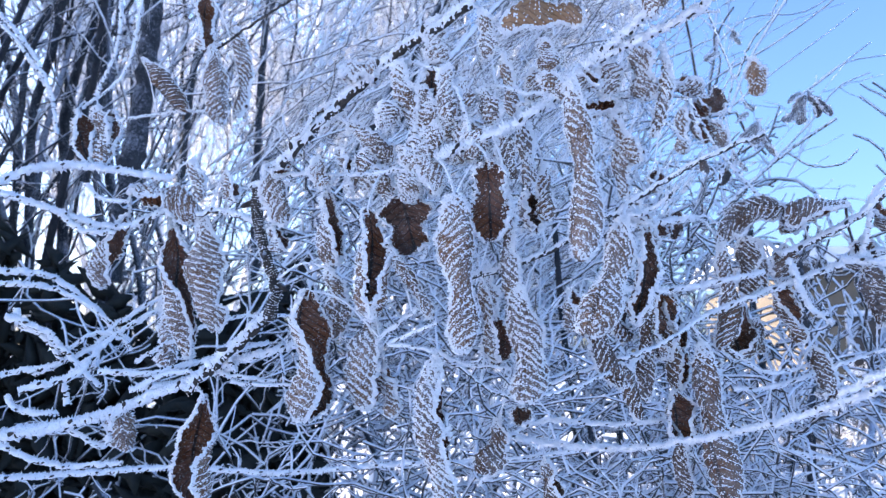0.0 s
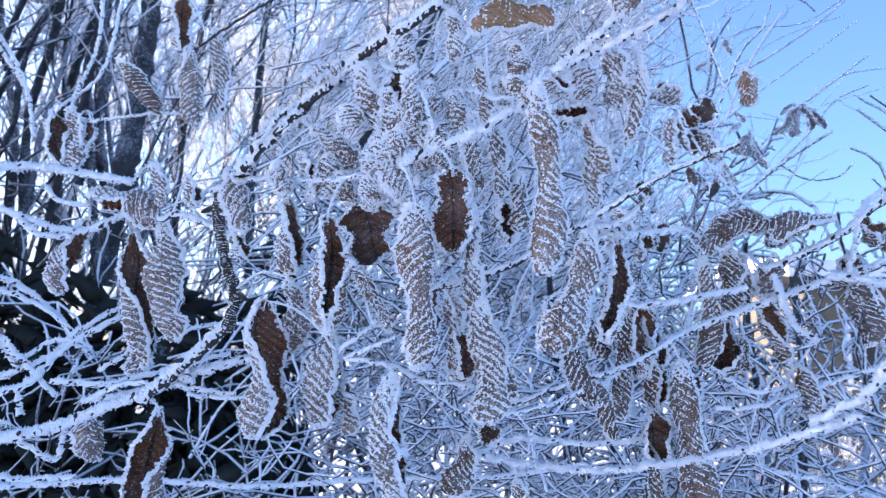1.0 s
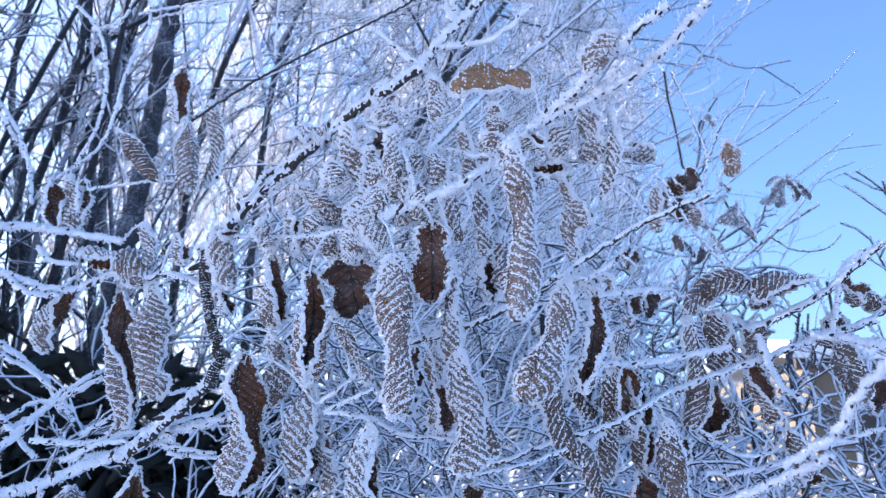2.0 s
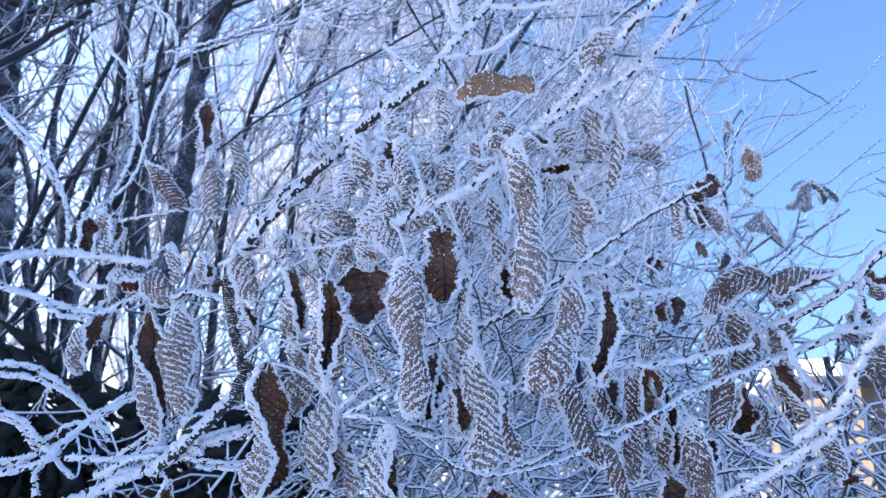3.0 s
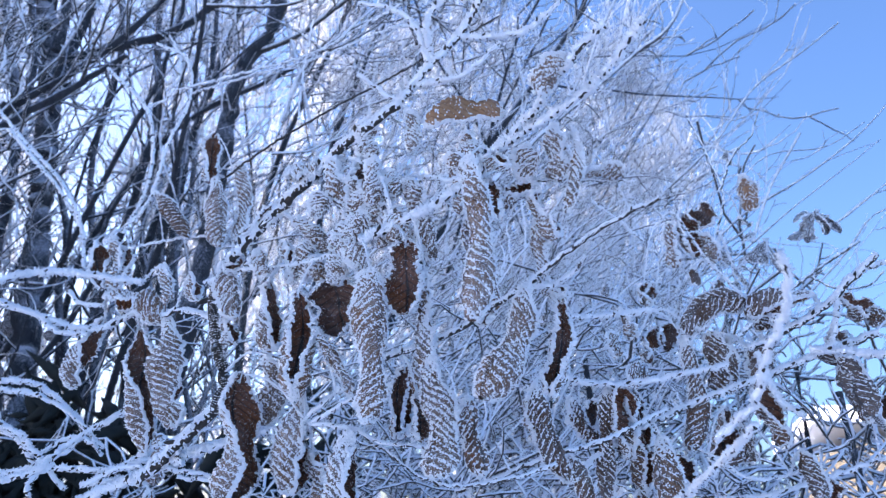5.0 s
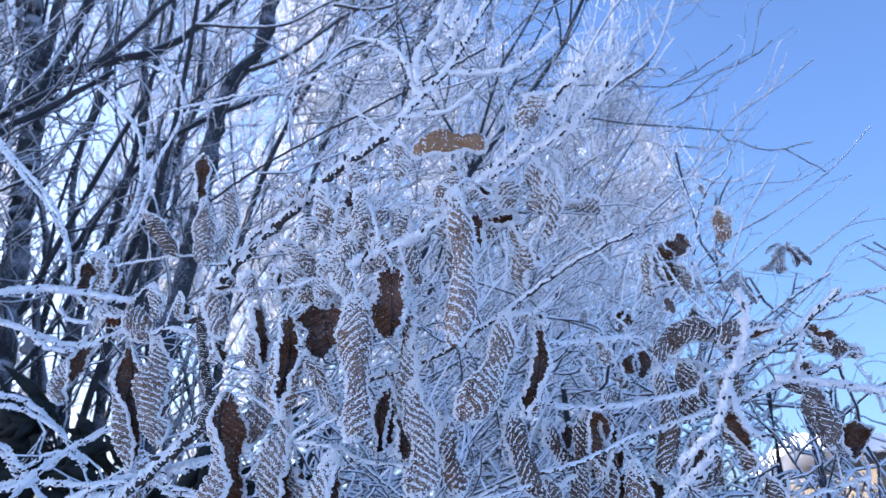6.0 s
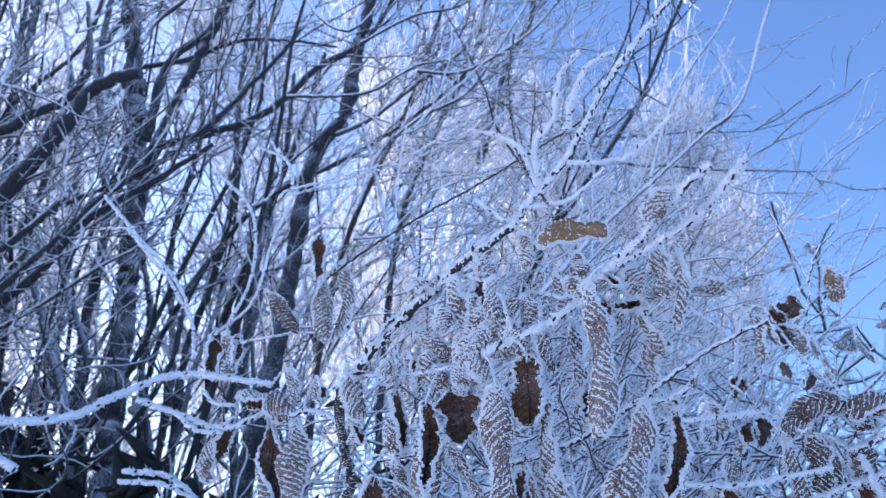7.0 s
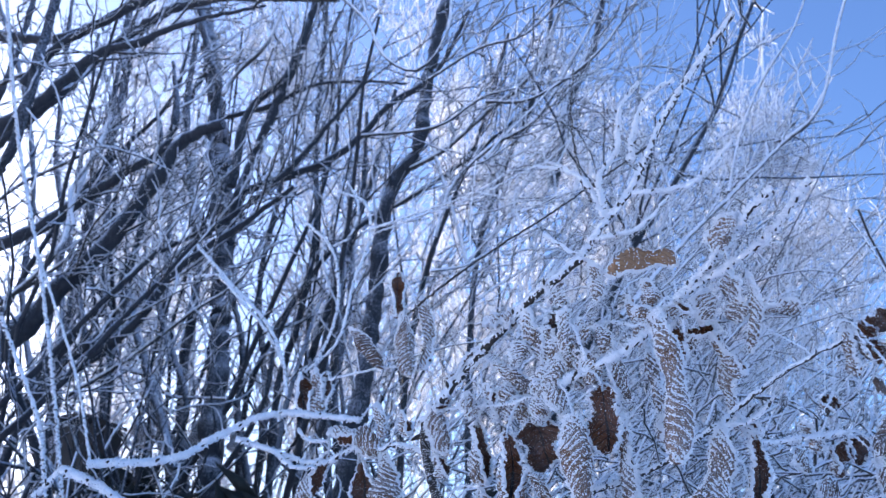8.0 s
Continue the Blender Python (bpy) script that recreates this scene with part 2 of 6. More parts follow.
def leaf(plant, base, tip, width, turn=0.0, curl=3.6, bow=None, rime=1.0, rows=1.0, fine=True, inner=None, outer=None, label="", twist=None, full=0.55):
    """A dry hornbeam leaf, rolled round its length. width: as it shows. turn: degrees about its length, 0 shows the ribbed back,
    180 the brown inner face. curl: radians from edge to edge. bow: sag of the axis sideways. full: how far down it is widest."""
    inner, outer = inner or LEAF_INNER, outer or LEAF_OUTER
    rows = rows * (0.6 if outer is LEAF_RUST else 1.0)
    base, tip = np.array(base, float), np.array(tip, float)
    axis = tip - base
    length = np.linalg.norm(axis)
    ax = axis / length
    towards = np.array((0.0, -1.0, 0.12))
    back = unit(towards - ax * towards.dot(ax))
    right = np.cross(ax, back)
    seed = RNG.uniform(0, 50)
    bow = RNG.uniform(-0.08, 0.08) if bow is None else bow
    twist = RNG.uniform(-1.0, 1.0) if twist is None else twist
    back_side = not 100 < turn % 360 < 260
    veins = int(np.clip(length / 0.0050, 8, 18))
    skew = RNG.uniform(-0.45, 0.45)
    ragged = RNG.uniform(0.5, 1.1) * (0.25 if rows < 0.2 else 1.0 if back_side else 0.45)
    skew = 0.0 if rows < 0.2 else skew
    lean = (1 if math.sin(seed * 9) > -0.2 else -1) * (0.3 if rows < 0.5 else 1.9 if back_side else 0.35)   # one half of the blade faces out
    taper = RNG.uniform(-0.45, 0.35)
    width = width * 1.08
    curl = min(curl * 1.25, 5.6) if back_side else max(curl, 4.25) if curl > 2.7 else 3.2
    shrink = 1 / math.sin(min(curl, math.pi) / 2)

    def surface(u, v):
        """Place and outward normal of the back of the blade."""
        u, v = np.asarray(u, float), np.asarray(v, float)
        head = np.clip(v / (0.30 * full / 0.55), 0, 1) ** 0.55
        foot = np.clip((1.004 - v) / (0.26 * (1.1 - full)), 0, 1) ** 0.5
        prof = (0.10 + 0.90 * head) * (0.08 + 0.92 * foot) * (1 + taper * (v - 0.5)) * (0.90 + 0.13 * np.sin(5 * v + seed) + 0.09 * np.sin(13 * v + 2 * seed))
        wob = 0.5 * np.sin(v * 6.5 + seed) + 0.3 * np.sin(v * 15 + 2 * seed) + 0.35 * np.sin(u * 3.1 + v * 7 + seed) + 0.25 * np.sin(u * 7 - v * 11 + 3 * seed)
        edge = 1 + np.abs(u) ** 6 * ragged * (0.13 * np.sin(v * 17 + seed) + 0.10 * np.sin(v * 31 + seed * 3) + 0.05 * np.sin(v * 67 + 2 * seed))
        c = curl * (0.75 + 0.35 * v + 0.10 * wob) if back_side or curl < 4 else curl * (0.66 + 0.56 * v + 0.08 * wob)
        ang = u * edge * c / 2 * (1 + skew * u * np.sin(v * 4.2 + seed))
        saw = 1 - 2 * np.abs((v * veins - np.abs(u) * SLANT) % 1 - 0.5)
        spin = np.radians(turn) + lean * 0.55 + twist * (v - 0.4)
        a = ang + spin
        radial = np.cos(a)[..., None] * back + np.sin(a)[..., None] * right
        size = width / 2 * shrink * prof
        r = size * (1 - 0.11 * np.abs(ang)) * (1 + 0.22 * wob) + (saw - 0.5) * 0.0015 * np.clip(prof * 1.5, 0, 1) + 0.0005 * np.exp(-(u / 0.07) ** 2)
        r = r + 0.0008 * np.sin(u * 9 + v * 23 + seed) * np.sin(v * 31 - u * 5 + 2 * seed)
        shift = size * (0.5 if curl < 4.2 else 0.25)
        mid = base + v[..., None] * axis + (np.sin(np.pi * v) * bow * length)[..., None] * right + (np.sin(v * 5 + seed) * 0.035 * length * v)[..., None] * right
        mid = mid + (np.sin(v * 6 + seed) * 0.02 * length)[..., None] * back - (np.cos(spin) * shift)[..., None] * back - (np.sin(spin) * shift)[..., None] * right
        return mid + radial * r[..., None], radial

    nu, nv = (15, 60) if fine else (11, 26)
    u, v = np.meshgrid(np.linspace(-1, 1, nu), np.linspace(0, 1, nv))
    outer_v, radial = surface(u, v)
    inner_v = outer_v - radial * 0.00045
    idx = np.arange(nu * nv).reshape(nv, nu)
    q = np.stack([idx[:-1, :-1], idx[:-1, 1:], idx[1:, 1:], idx[1:, :-1]], -1).reshape(-1, 4)
    s = Soup()
    s.add(outer_v.reshape(-1, 3), q, 0)
    s.add(inner_v.reshape(-1, 3), q[:, ::-1], 1)
    ring = np.concatenate([idx[0, :-1], idx[:-1, -1], idx[-1, :0:-1], idx[:0:-1, 0]])
    nxt = np.roll(ring, -1)
    both = np.concatenate([outer_v.reshape(-1, 3), inner_v.reshape(-1, 3)])
    s.add(both, np.stack([ring, ring + nu * nv, nxt + nu * nv, nxt], -1), 0)
    phase = (v * veins - np.abs(u) * SLANT + 50).ravel()
    attrs = {"rib": np.concatenate([phase] * 4), "across": np.concatenate([np.abs(u).ravel()] * 4)}
    ob = part("leaf", s, [outer, inner], plant, label or ("rolled tan dry leaf with frost along its ribs" if back_side
                                                          else "curled dry leaf showing its dark brown inner face, rimmed with frost"))
    for key, values in attrs.items():
        ob.data.attributes.new(key, "FLOAT", "POINT").data.foreach_set("value", values.astype(np.float32))
    # frost: thick along the rim, in rows on the ribs of the back, a few specks elsewhere
    fr = Soup()
    dens = (1.0 if fine else 0.3) * rime * np.clip(length / 0.075, 0.3, 1.3) * np.clip(width / 0.018, 0.6, 1.3)
    dens = dens * RNG.uniform(0.7, 1.15)
    near = float(np.clip((0.52 / base[1]) ** 1.6, 0.35, 1.0))
    dens, big = dens * near, (1.0 if fine else 1.7) / near ** 0.3

    def scatter(us, vs, low, high, stretch, inside=False, loose=0.0002):
        keep = (vs > 0.0) & (vs < 1.0)
        p, nn = surface(us[keep], vs[keep])
        patch = np.sin(us[keep] * 2.6 + seed) * np.sin(vs[keep] * 9 + 2 * seed) + 0.6 * np.sin(us[keep] * 5 - vs[keep] * 14 + seed)
        bald = np.clip((patch - 0.45) * 1.6, 0, 0.75) * (np.abs(us[keep]) < 0.9)
        windward = RNG.random(len(p)) < (0.62 - 0.5 * nn[:, 1]) * (1 - bald)      # more rime on the side that the wind came from
        p, nn = p[windward], nn[windward]
        if inside:
            p, nn = p - nn * 0.0007, -nn
        n = len(p)
        p = p + nn * (low * 0.8 * big)
        grains(fr, p + RNG.normal(0, loose, (n, 3)), nn, RNG.uniform(low, high, n) * big, RNG.uniform(*stretch, n))

    def crust_line(us, vs, low, high, patchy):
        """A lumpy bead of rime along a line on the blade."""
        keep = (vs > 0.005) & (vs < 0.995)
        us, vs = us[keep], vs[keep]
        n = len(us)
        if n < 4:
            return
        p, nn = surface(us, vs)
        patch = np.sin(us * 2.6 + seed) * np.sin(vs * 9 + 2 * seed) + 0.6 * np.sin(us * 5 - vs * 14 + seed)
        thick = np.clip(1.0 - np.clip(patch - 0.35, 0, 1) * patchy, 0.12, 1)
        lump = RNG.uniform(low, high, n) * thick * (0.8 - 0.35 * nn[:, 1]) * min(big, 1.4)
        tube(fr, p + nn * (lump * 0.35)[:, None] + RNG.normal(0, 0.00016, (n, 3)), lump, 5, 0.35)

    if rows > 0.2:
        for half in (-1, 1):
            for k in range(-3, veins):
                start = RNG.uniform(0.02, 0.2)
                while start < 0.9:
                    stop = min(start + RNG.uniform(0.10, 0.32), 1.0)
                    ridge = np.linspace(start, stop, 6)
                    crust_line(ridge * half, (k + 0.5 + ridge * SLANT + np.sin(ridge * 5 + k * 1.7 + seed) * 0.13 + RNG.normal(0, 0.05)) / veins,
                               0.00010, 0.00046 * min(max(rime, 0.5), 1.3), 0.95)
                    start = stop + RNG.uniform(0.03, 0.14)
    for half in (-1, 1):
        vs = np.linspace(0, 1, int(np.clip(length / 0.0012, 12, 90)) if fine else 24)
        crust_line(np.full(len(vs), half * 0.995), vs, 0.0004, 0.00140 * min(max(rime, 0.5), 1.35), 0.5)
    n = int(2300 * dens * rows)
    us = RNG.uniform(-1, 1, n)
    scatter(us, (RNG.integers(-3, veins, n) + 0.5 + np.abs(us) * SLANT + RNG.normal(0, 0.17, n)) / veins, 0.00022, 0.00080, (0.9, 2.0))
    n = int((1800 if length > 0.045 else 3600) * dens * rows)
    scatter(RNG.uniform(-1, 1, n), RNG.uniform(0, 1, n), 0.00013, 0.00044, (0.8, 1.3))
    n = int(820 * dens)
    scatter(np.where(RNG.random(n) < 0.5, 1, -1) * (1 - np.abs(RNG.normal(0, 0.025, n))), RNG.uniform(0, 1, n), 0.0004, 0.00135, (0.9, 2.0), loose=0.0006)
    n = int(60 * dens)
    scatter(RNG.uniform(-1, 1, n), 0.985 + RNG.uniform(-0.02, 0.012, n), 0.0005, 0.0012, (0.9, 2.0), loose=0.0005)
    n = int(190 * dens)
    scatter(RNG.uniform(-1, 1, n), np.abs(RNG.normal(0, 0.07, n)), 0.0005, 0.0013, (0.9, 1.6), loose=0.0006)
    n = int(520 * dens)
    scatter(RNG.uniform(-1, 1, n), RNG.uniform(0, 1, n), 0.00012, 0.00030, (0.8, 1.2), inside=True)
    part("frost", fr, FROST, ob, "white hoar frost grains")
    if NODES:
        nodes = np.array(NODES)
        d = np.linalg.norm(nodes - base, axis=1)
        k = d.argmin()
        if 0.001 < d[k] < 0.08:
            st = Soup()
            mid = (nodes[k] + base) / 2 + np.array((0, 0, 0.15 * d[k]))
            line = glide([nodes[k], mid, base, base + axis * 0.06], 9)
            tube(st, line, np.linspace(0.0009, 0.0007, 9), 5)
            line2 = np.repeat(line, 9, 0) + RNG.normal(0, 0.0007, (81, 3))
            grains(st, line2, np.tile((0, 0, 1.0), (81, 1)), RNG.uniform(0.0005, 0.0010, 81), 1.3)
            part("stalk", st, FROST, ob, "thin stalk coated with frost")
    return ob


# ---- the near shrubs ----
hornbeam = thing("hornbeam_shrub", (-0.35, 0.75, 0.0), "leafy hornbeam shrub with curled brown leaves under thick hoar frost", "shrub")
side_shrub = thing("hornbeam_shrub", (0.75, 0.75, 0.0), "hornbeam shrub with dark drooping leaves and long frosted twigs", "shrub")
back_shrub = thing("hornbeam_shrub", (0.2, 1.3, 0.0), "thin hornbeam shrub with sparse dry leaves, partly bare", "shrub")


def settle(top):
    """Keep the parts where they were built, round the thing's own base."""
    for ob in top.children:
        ob.matrix_parent_inverse = Matrix.Translation(top.location).inverted()



# main twigs of the near shrub
twig(hornbeam, [(-0.4160, 0.4600, 1.4800), (-0.3620, 0.5000, 1.4900), (-0.3400, 0.5300, 1.5150), (-0.2970, 0.5600, 1.5430), (-0.2120, 0.5700, 1.5350)], 0.0024, 0.0019, rime=1.25)
twig(hornbeam, [(-0.5040, 0.5000, 1.4610), (-0.4800, 0.5000, 1.4850)], 0.0022, 0.0018)
twig(hornbeam, [(-0.4800, 0.5000, 1.4850), (-0.4200, 0.4800, 1.4660), (-0.3630, 0.4600, 1.4430)], 0.0028, 0.0021)
twig(hornbeam, [(-0.3490, 0.5800, 1.5250), (-0.3020, 0.5800, 1.5110), (-0.2570, 0.5800, 1.4980), (-0.2110, 0.5800, 1.5150)], 0.0019, 0.0020)
twig(hornbeam, [(-0.3020, 0.5800, 1.5100), (-0.2790, 0.5700, 1.4950), (-0.2560, 0.5750, 1.4930)], 0.0016, 0.0015)
twig(hornbeam, [(-0.2840, 0.5850, 1.5340), (-0.2700, 0.5800, 1.5220), (-0.2470, 0.5800, 1.5190)], 0.0013, 0.0013)
twig(hornbeam, [(-0.1380, 0.5450, 1.5260), (-0.1370, 0.5450, 1.4980), (-0.1290, 0.5400, 1.4720), (-0.1210, 0.5400, 1.4470), (-0.1270, 0.5450, 1.4250)], 0.0040, 0.0042, bare=1.0, rime=0.5)
twig(hornbeam, [(-0.1262, 0.5450, 1.4270), (-0.1540, 0.5500, 1.4030), (-0.1890, 0.5600, 1.3740)], 0.0038, 0.0038, bare=0.35, rime=0.9)
twig(hornbeam, [(-0.1900, 0.5700, 1.5070), (-0.1650, 0.5600, 1.5070), (-0.1390, 0.5450, 1.4960)], 0.0016, 0.0019, bare=0.4)
twig(hornbeam, [(-0.1350, 0.5400, 1.5230), (-0.1230, 0.5300, 1.5330), (-0.1070, 0.5200, 1.5430)], 0.0017, 0.0017, bare=0.6)
twig(hornbeam, [(-0.3250, 0.5500, 1.3410), (-0.2620, 0.5600, 1.3520), (-0.2010, 0.5600, 1.3740), (-0.1520, 0.5600, 1.3950), (-0.0880, 0.5500, 1.4110)], 0.0036, 0.0019)
twig(hornbeam, [(-0.2300, 0.5600, 1.3740), (-0.1910, 0.5650, 1.3800), (-0.1520, 0.5600, 1.3910)], 0.0018, 0.0018)
twig(hornbeam, [(-0.1560, 0.5600, 1.3800), (-0.1350, 0.5600, 1.3780), (-0.1080, 0.5600, 1.3780)], 0.0013, 0.0011)
twig(hornbeam, [(-0.1580, 0.5500, 1.4070), (-0.1520, 0.5550, 1.3870)], 0.0013, 0.0013)

# crossing twigs low in the shrub
twig(hornbeam, [(-0.3710, 0.6200, 1.3810), (-0.3210, 0.6300, 1.3920), (-0.2940, 0.6400, 1.4080), (-0.2780, 0.6500, 1.4280), (-0.2450, 0.6700, 1.4540), (-0.2340, 0.6800, 1.4700)], 0.0020, 0.0013, fine=False)
twig(hornbeam, [(-0.3520, 0.6200, 1.4380), (-0.3490, 0.6200, 1.4240), (-0.3290, 0.6200, 1.4150), (-0.3190, 0.6300, 1.3940), (-0.3390, 0.6300, 1.3830)], 0.0020, 0.0018, fine=False)
twig(hornbeam, [(-0.3890, 0.6400, 1.4600), (-0.3410, 0.6400, 1.4570), (-0.3160, 0.6500, 1.4470), (-0.2950, 0.6500, 1.4330), (-0.2740, 0.6600, 1.4110)], 0.0021, 0.0013, fine=False)
twig(hornbeam, [(-0.3170, 0.6300, 1.4010), (-0.2950, 0.6400, 1.4180), (-0.2730, 0.6400, 1.4130), (-0.2690, 0.6500, 1.4040)], 0.0015, 0.0013, fine=False)
twig(hornbeam, [(-0.2950, 0.6000, 1.3610), (-0.2980, 0.6000, 1.3770), (-0.2930, 0.6200, 1.3940)], 0.0019, 0.0017, fine=False)
twig(hornbeam, [(-0.3430, 0.5800, 1.3360), (-0.3170, 0.5900, 1.3210), (-0.2920, 0.6000, 1.3140), (-0.2500, 0.6000, 1.3160)], 0.0021, 0.0016, fine=False)
twig(hornbeam, [(-0.3440, 0.6000, 1.3680), (-0.3350, 0.6000, 1.3570), (-0.2980, 0.5900, 1.3540)], 0.0019, 0.0016, fine=False)
twig(hornbeam, [(-0.2790, 0.5700, 1.3450), (-0.2570, 0.5800, 1.3310), (-0.2500, 0.5800, 1.3520)], 0.0016, 0.0016, fine=False)
twig(hornbeam, [(-0.4400, 0.7500, 1.2790), (-0.3610, 0.7800, 1.2810), (-0.2720, 0.8000, 1.2830), (-0.1700, 0.8200, 1.2750), (-0.0520, 0.8400, 1.2810), (0.0920, 0.8600, 1.2830)], 0.0024, 0.0019, fine=False)
twig(hornbeam, [(-0.2840, 0.7000, 1.3930), (-0.2380, 0.7000, 1.4190), (-0.1920, 0.7200, 1.4360), (-0.1470, 0.7400, 1.4370)], 0.0016, 0.0012, fine=False)
twig(hornbeam, [(-0.3990, 0.6600, 1.4730), (-0.3490, 0.6600, 1.4680), (-0.3130, 0.6600, 1.4450), (-0.2830, 0.6600, 1.4170)], 0.0023, 0.0016, fine=False)
twig(hornbeam, [(-0.3500, 0.6000, 1.4300), (-0.3250, 0.6100, 1.4190), (-0.3090, 0.6200, 1.4010), (-0.2800, 0.6200, 1.3740)], 0.0023, 0.0017, fine=False)
twig(hornbeam, [(-0.2590, 0.5700, 1.3870), (-0.2190, 0.5700, 1.3860), (-0.1800, 0.5800, 1.3960), (-0.1360, 0.5900, 1.4090)], 0.0018, 0.0013, fine=False)
twig(hornbeam, [(-0.2250, 0.5600, 1.3760), (-0.1920, 0.5600, 1.3870), (-0.1230, 0.5600, 1.3800)], 0.0015, 0.0013, fine=False)
twig(hornbeam, [(-0.3120, 0.5600, 1.3730), (-0.2760, 0.5700, 1.3850), (-0.2650, 0.6000, 1.4120), (-0.2350, 0.6200, 1.4360)], 0.0023, 0.0015, fine=False)

# stem through the middle and the bare twigs that rise from it
twig(hornbeam, [(-0.1130, 0.5100, 1.5300), (-0.0990, 0.5050, 1.5450), (-0.0740, 0.5000, 1.5680), (-0.0470, 0.4900, 1.5890), (-0.0240, 0.4750, 1.6030), (-0.0040, 0.4600, 1.6090), (0.0180, 0.4580, 1.6240)], 0.0034, 0.0026, bare=0.55, rime=0.95)
twig(hornbeam, [(0.0170, 0.4580, 1.6240), (0.0370, 0.4600, 1.6530), (0.0610, 0.4600, 1.6820), (0.0800, 0.4550, 1.7150), (0.1010, 0.4500, 1.7520), (0.1260, 0.4450, 1.7860), (0.1620, 0.4400, 1.8310)], 0.0020, 0.0018, bare=0.4, rime=1.25)
twig(hornbeam, [(0.0410, 0.4600, 1.6600), (0.0360, 0.4650, 1.7000), (0.0530, 0.4650, 1.7270), (0.0590, 0.4700, 1.7720), (0.0780, 0.4700, 1.8000)], 0.0018, 0.0013, rime=1.25)
twig(hornbeam, [(0.0640, 0.4570, 1.7100), (0.0690, 0.4550, 1.7360), (0.0830, 0.4550, 1.7690), (0.1070, 0.4500, 1.7810)], 0.0019, 0.0013, rime=1.25)
twig(hornbeam, [(0.0630, 0.4600, 1.6790), (0.1040, 0.4550, 1.6770), (0.1270, 0.4500, 1.6920), (0.1440, 0.4450, 1.7080)], 0.0018, 0.0012, rime=1.25)
twig(hornbeam, [(0.0300, 0.4600, 1.6410), (0.0630, 0.4550, 1.6440), (0.0900, 0.4500, 1.6660)], 0.0016, 0.0009, rime=1.25)
twig(hornbeam, [(0.0380, 0.4600, 1.6600), (0.0260, 0.4700, 1.7000), (0.0040, 0.4800, 1.7250), (-0.0220, 0.4900, 1.7390)], 0.0016, 0.0010, rime=1.25)
twig(hornbeam, [(0.0280, 0.4700, 1.6830), (0.0190, 0.4900, 1.7250), (0.0130, 0.5000, 1.7940), (0.0190, 0.5000, 1.8530)], 0.0012, 0.0011, bare=0.9, rime=0.5)
twig(hornbeam, [(0.0180, 0.4580, 1.6260), (0.0020, 0.4550, 1.6370), (-0.0110, 0.4500, 1.6460)], 0.0012, 0.0013)

# twigs of the leafy middle, out to the tips
twig(hornbeam, [(-0.0040, 0.4550, 1.5210), (0.0220, 0.4500, 1.5310), (0.0470, 0.4450, 1.5410), (0.0730, 0.4400, 1.5590), (0.0880, 0.4300, 1.5710), (0.1090, 0.4200, 1.5800), (0.1370, 0.4000, 1.5880), (0.1550, 0.3850, 1.6000), (0.1730, 0.3650, 1.6150)], 0.0022, 0.0017, bare=0.15, rime=1.45)
twig(hornbeam, [(0.0840, 0.4300, 1.5690), (0.1090, 0.4150, 1.5870), (0.1240, 0.3900, 1.5960), (0.1380, 0.3720, 1.6040), (0.1500, 0.3620, 1.6100)], 0.0018, 0.0017, bare=0.15, rime=1.45)
twig(hornbeam, [(0.1370, 0.4000, 1.5870), (0.1470, 0.4000, 1.5910), (0.1560, 0.4000, 1.5910)], 0.0007, 0.0005)
twig(hornbeam, [(0.0120, 0.4700, 1.4460), (0.0550, 0.4550, 1.4580), (0.0830, 0.4450, 1.4720), (0.1070, 0.4350, 1.4860), (0.1360, 0.4200, 1.5040), (0.1580, 0.4100, 1.5140), (0.1780, 0.4020, 1.5210)], 0.0016, 0.0010, bare=0.5)
twig(hornbeam, [(0.1040, 0.4400, 1.4840), (0.1200, 0.4400, 1.4830), (0.1380, 0.4300, 1.4970)], 0.0014, 0.0010)
twig(hornbeam, [(-0.0030, 0.4500, 1.4180), (-0.0220, 0.4650, 1.4120), (-0.0340, 0.4700, 1.4060)], 0.0009, 0.0009)
twig(hornbeam, [(-0.0340, 0.4700, 1.4060), (-0.0050, 0.4680, 1.4020), (0.0120, 0.4670, 1.3940), (0.0420, 0.4670, 1.3910)], 0.0011, 0.0010)
twig(hornbeam, [(-0.0400, 0.4800, 1.4100), (-0.0250, 0.4750, 1.4210), (-0.0160, 0.4700, 1.4290)], 0.0011, 0.0011)
twig(hornbeam, [(-0.1400, 0.5300, 1.5200), (-0.1070, 0.5200, 1.5260), (-0.0720, 0.5000, 1.5210), (-0.0260, 0.4700, 1.5170), (-0.0010, 0.4550, 1.5200)], 0.0013, 0.0011)
twig(hornbeam, [(-0.0520, 0.4900, 1.5890), (-0.0280, 0.4750, 1.5920), (-0.0060, 0.4600, 1.5810), (0.0060, 0.4550, 1.5700), (0.0150, 0.4500, 1.5430), (0.0180, 0.4500, 1.5290)], 0.0012, 0.0011)
twig(hornbeam, [(0.1100, 0.4550, 1.5600), (0.1410, 0.4750, 1.5680), (0.1790, 0.4850, 1.5710)], 0.0007, 0.0004, bare=0.8)
twig(hornbeam, [(0.0350, 0.4700, 1.5730), (0.0550, 0.4550, 1.5630), (0.0730, 0.4450, 1.5630)], 0.0010, 0.0011)
twig(hornbeam, [(0.1580, 0.5600, 1.5910), (0.1860, 0.5800, 1.5760), (0.2030, 0.6000, 1.5700)], 0.0009, 0.0008, fine=False)
twig(hornbeam, [(-0.0020, 0.4700, 1.4000), (0.0400, 0.5000, 1.3720), (0.0800, 0.5200, 1.3740), (0.1280, 0.5500, 1.3890)], 0.0007, 0.0012, bare=0.6, fine=False)

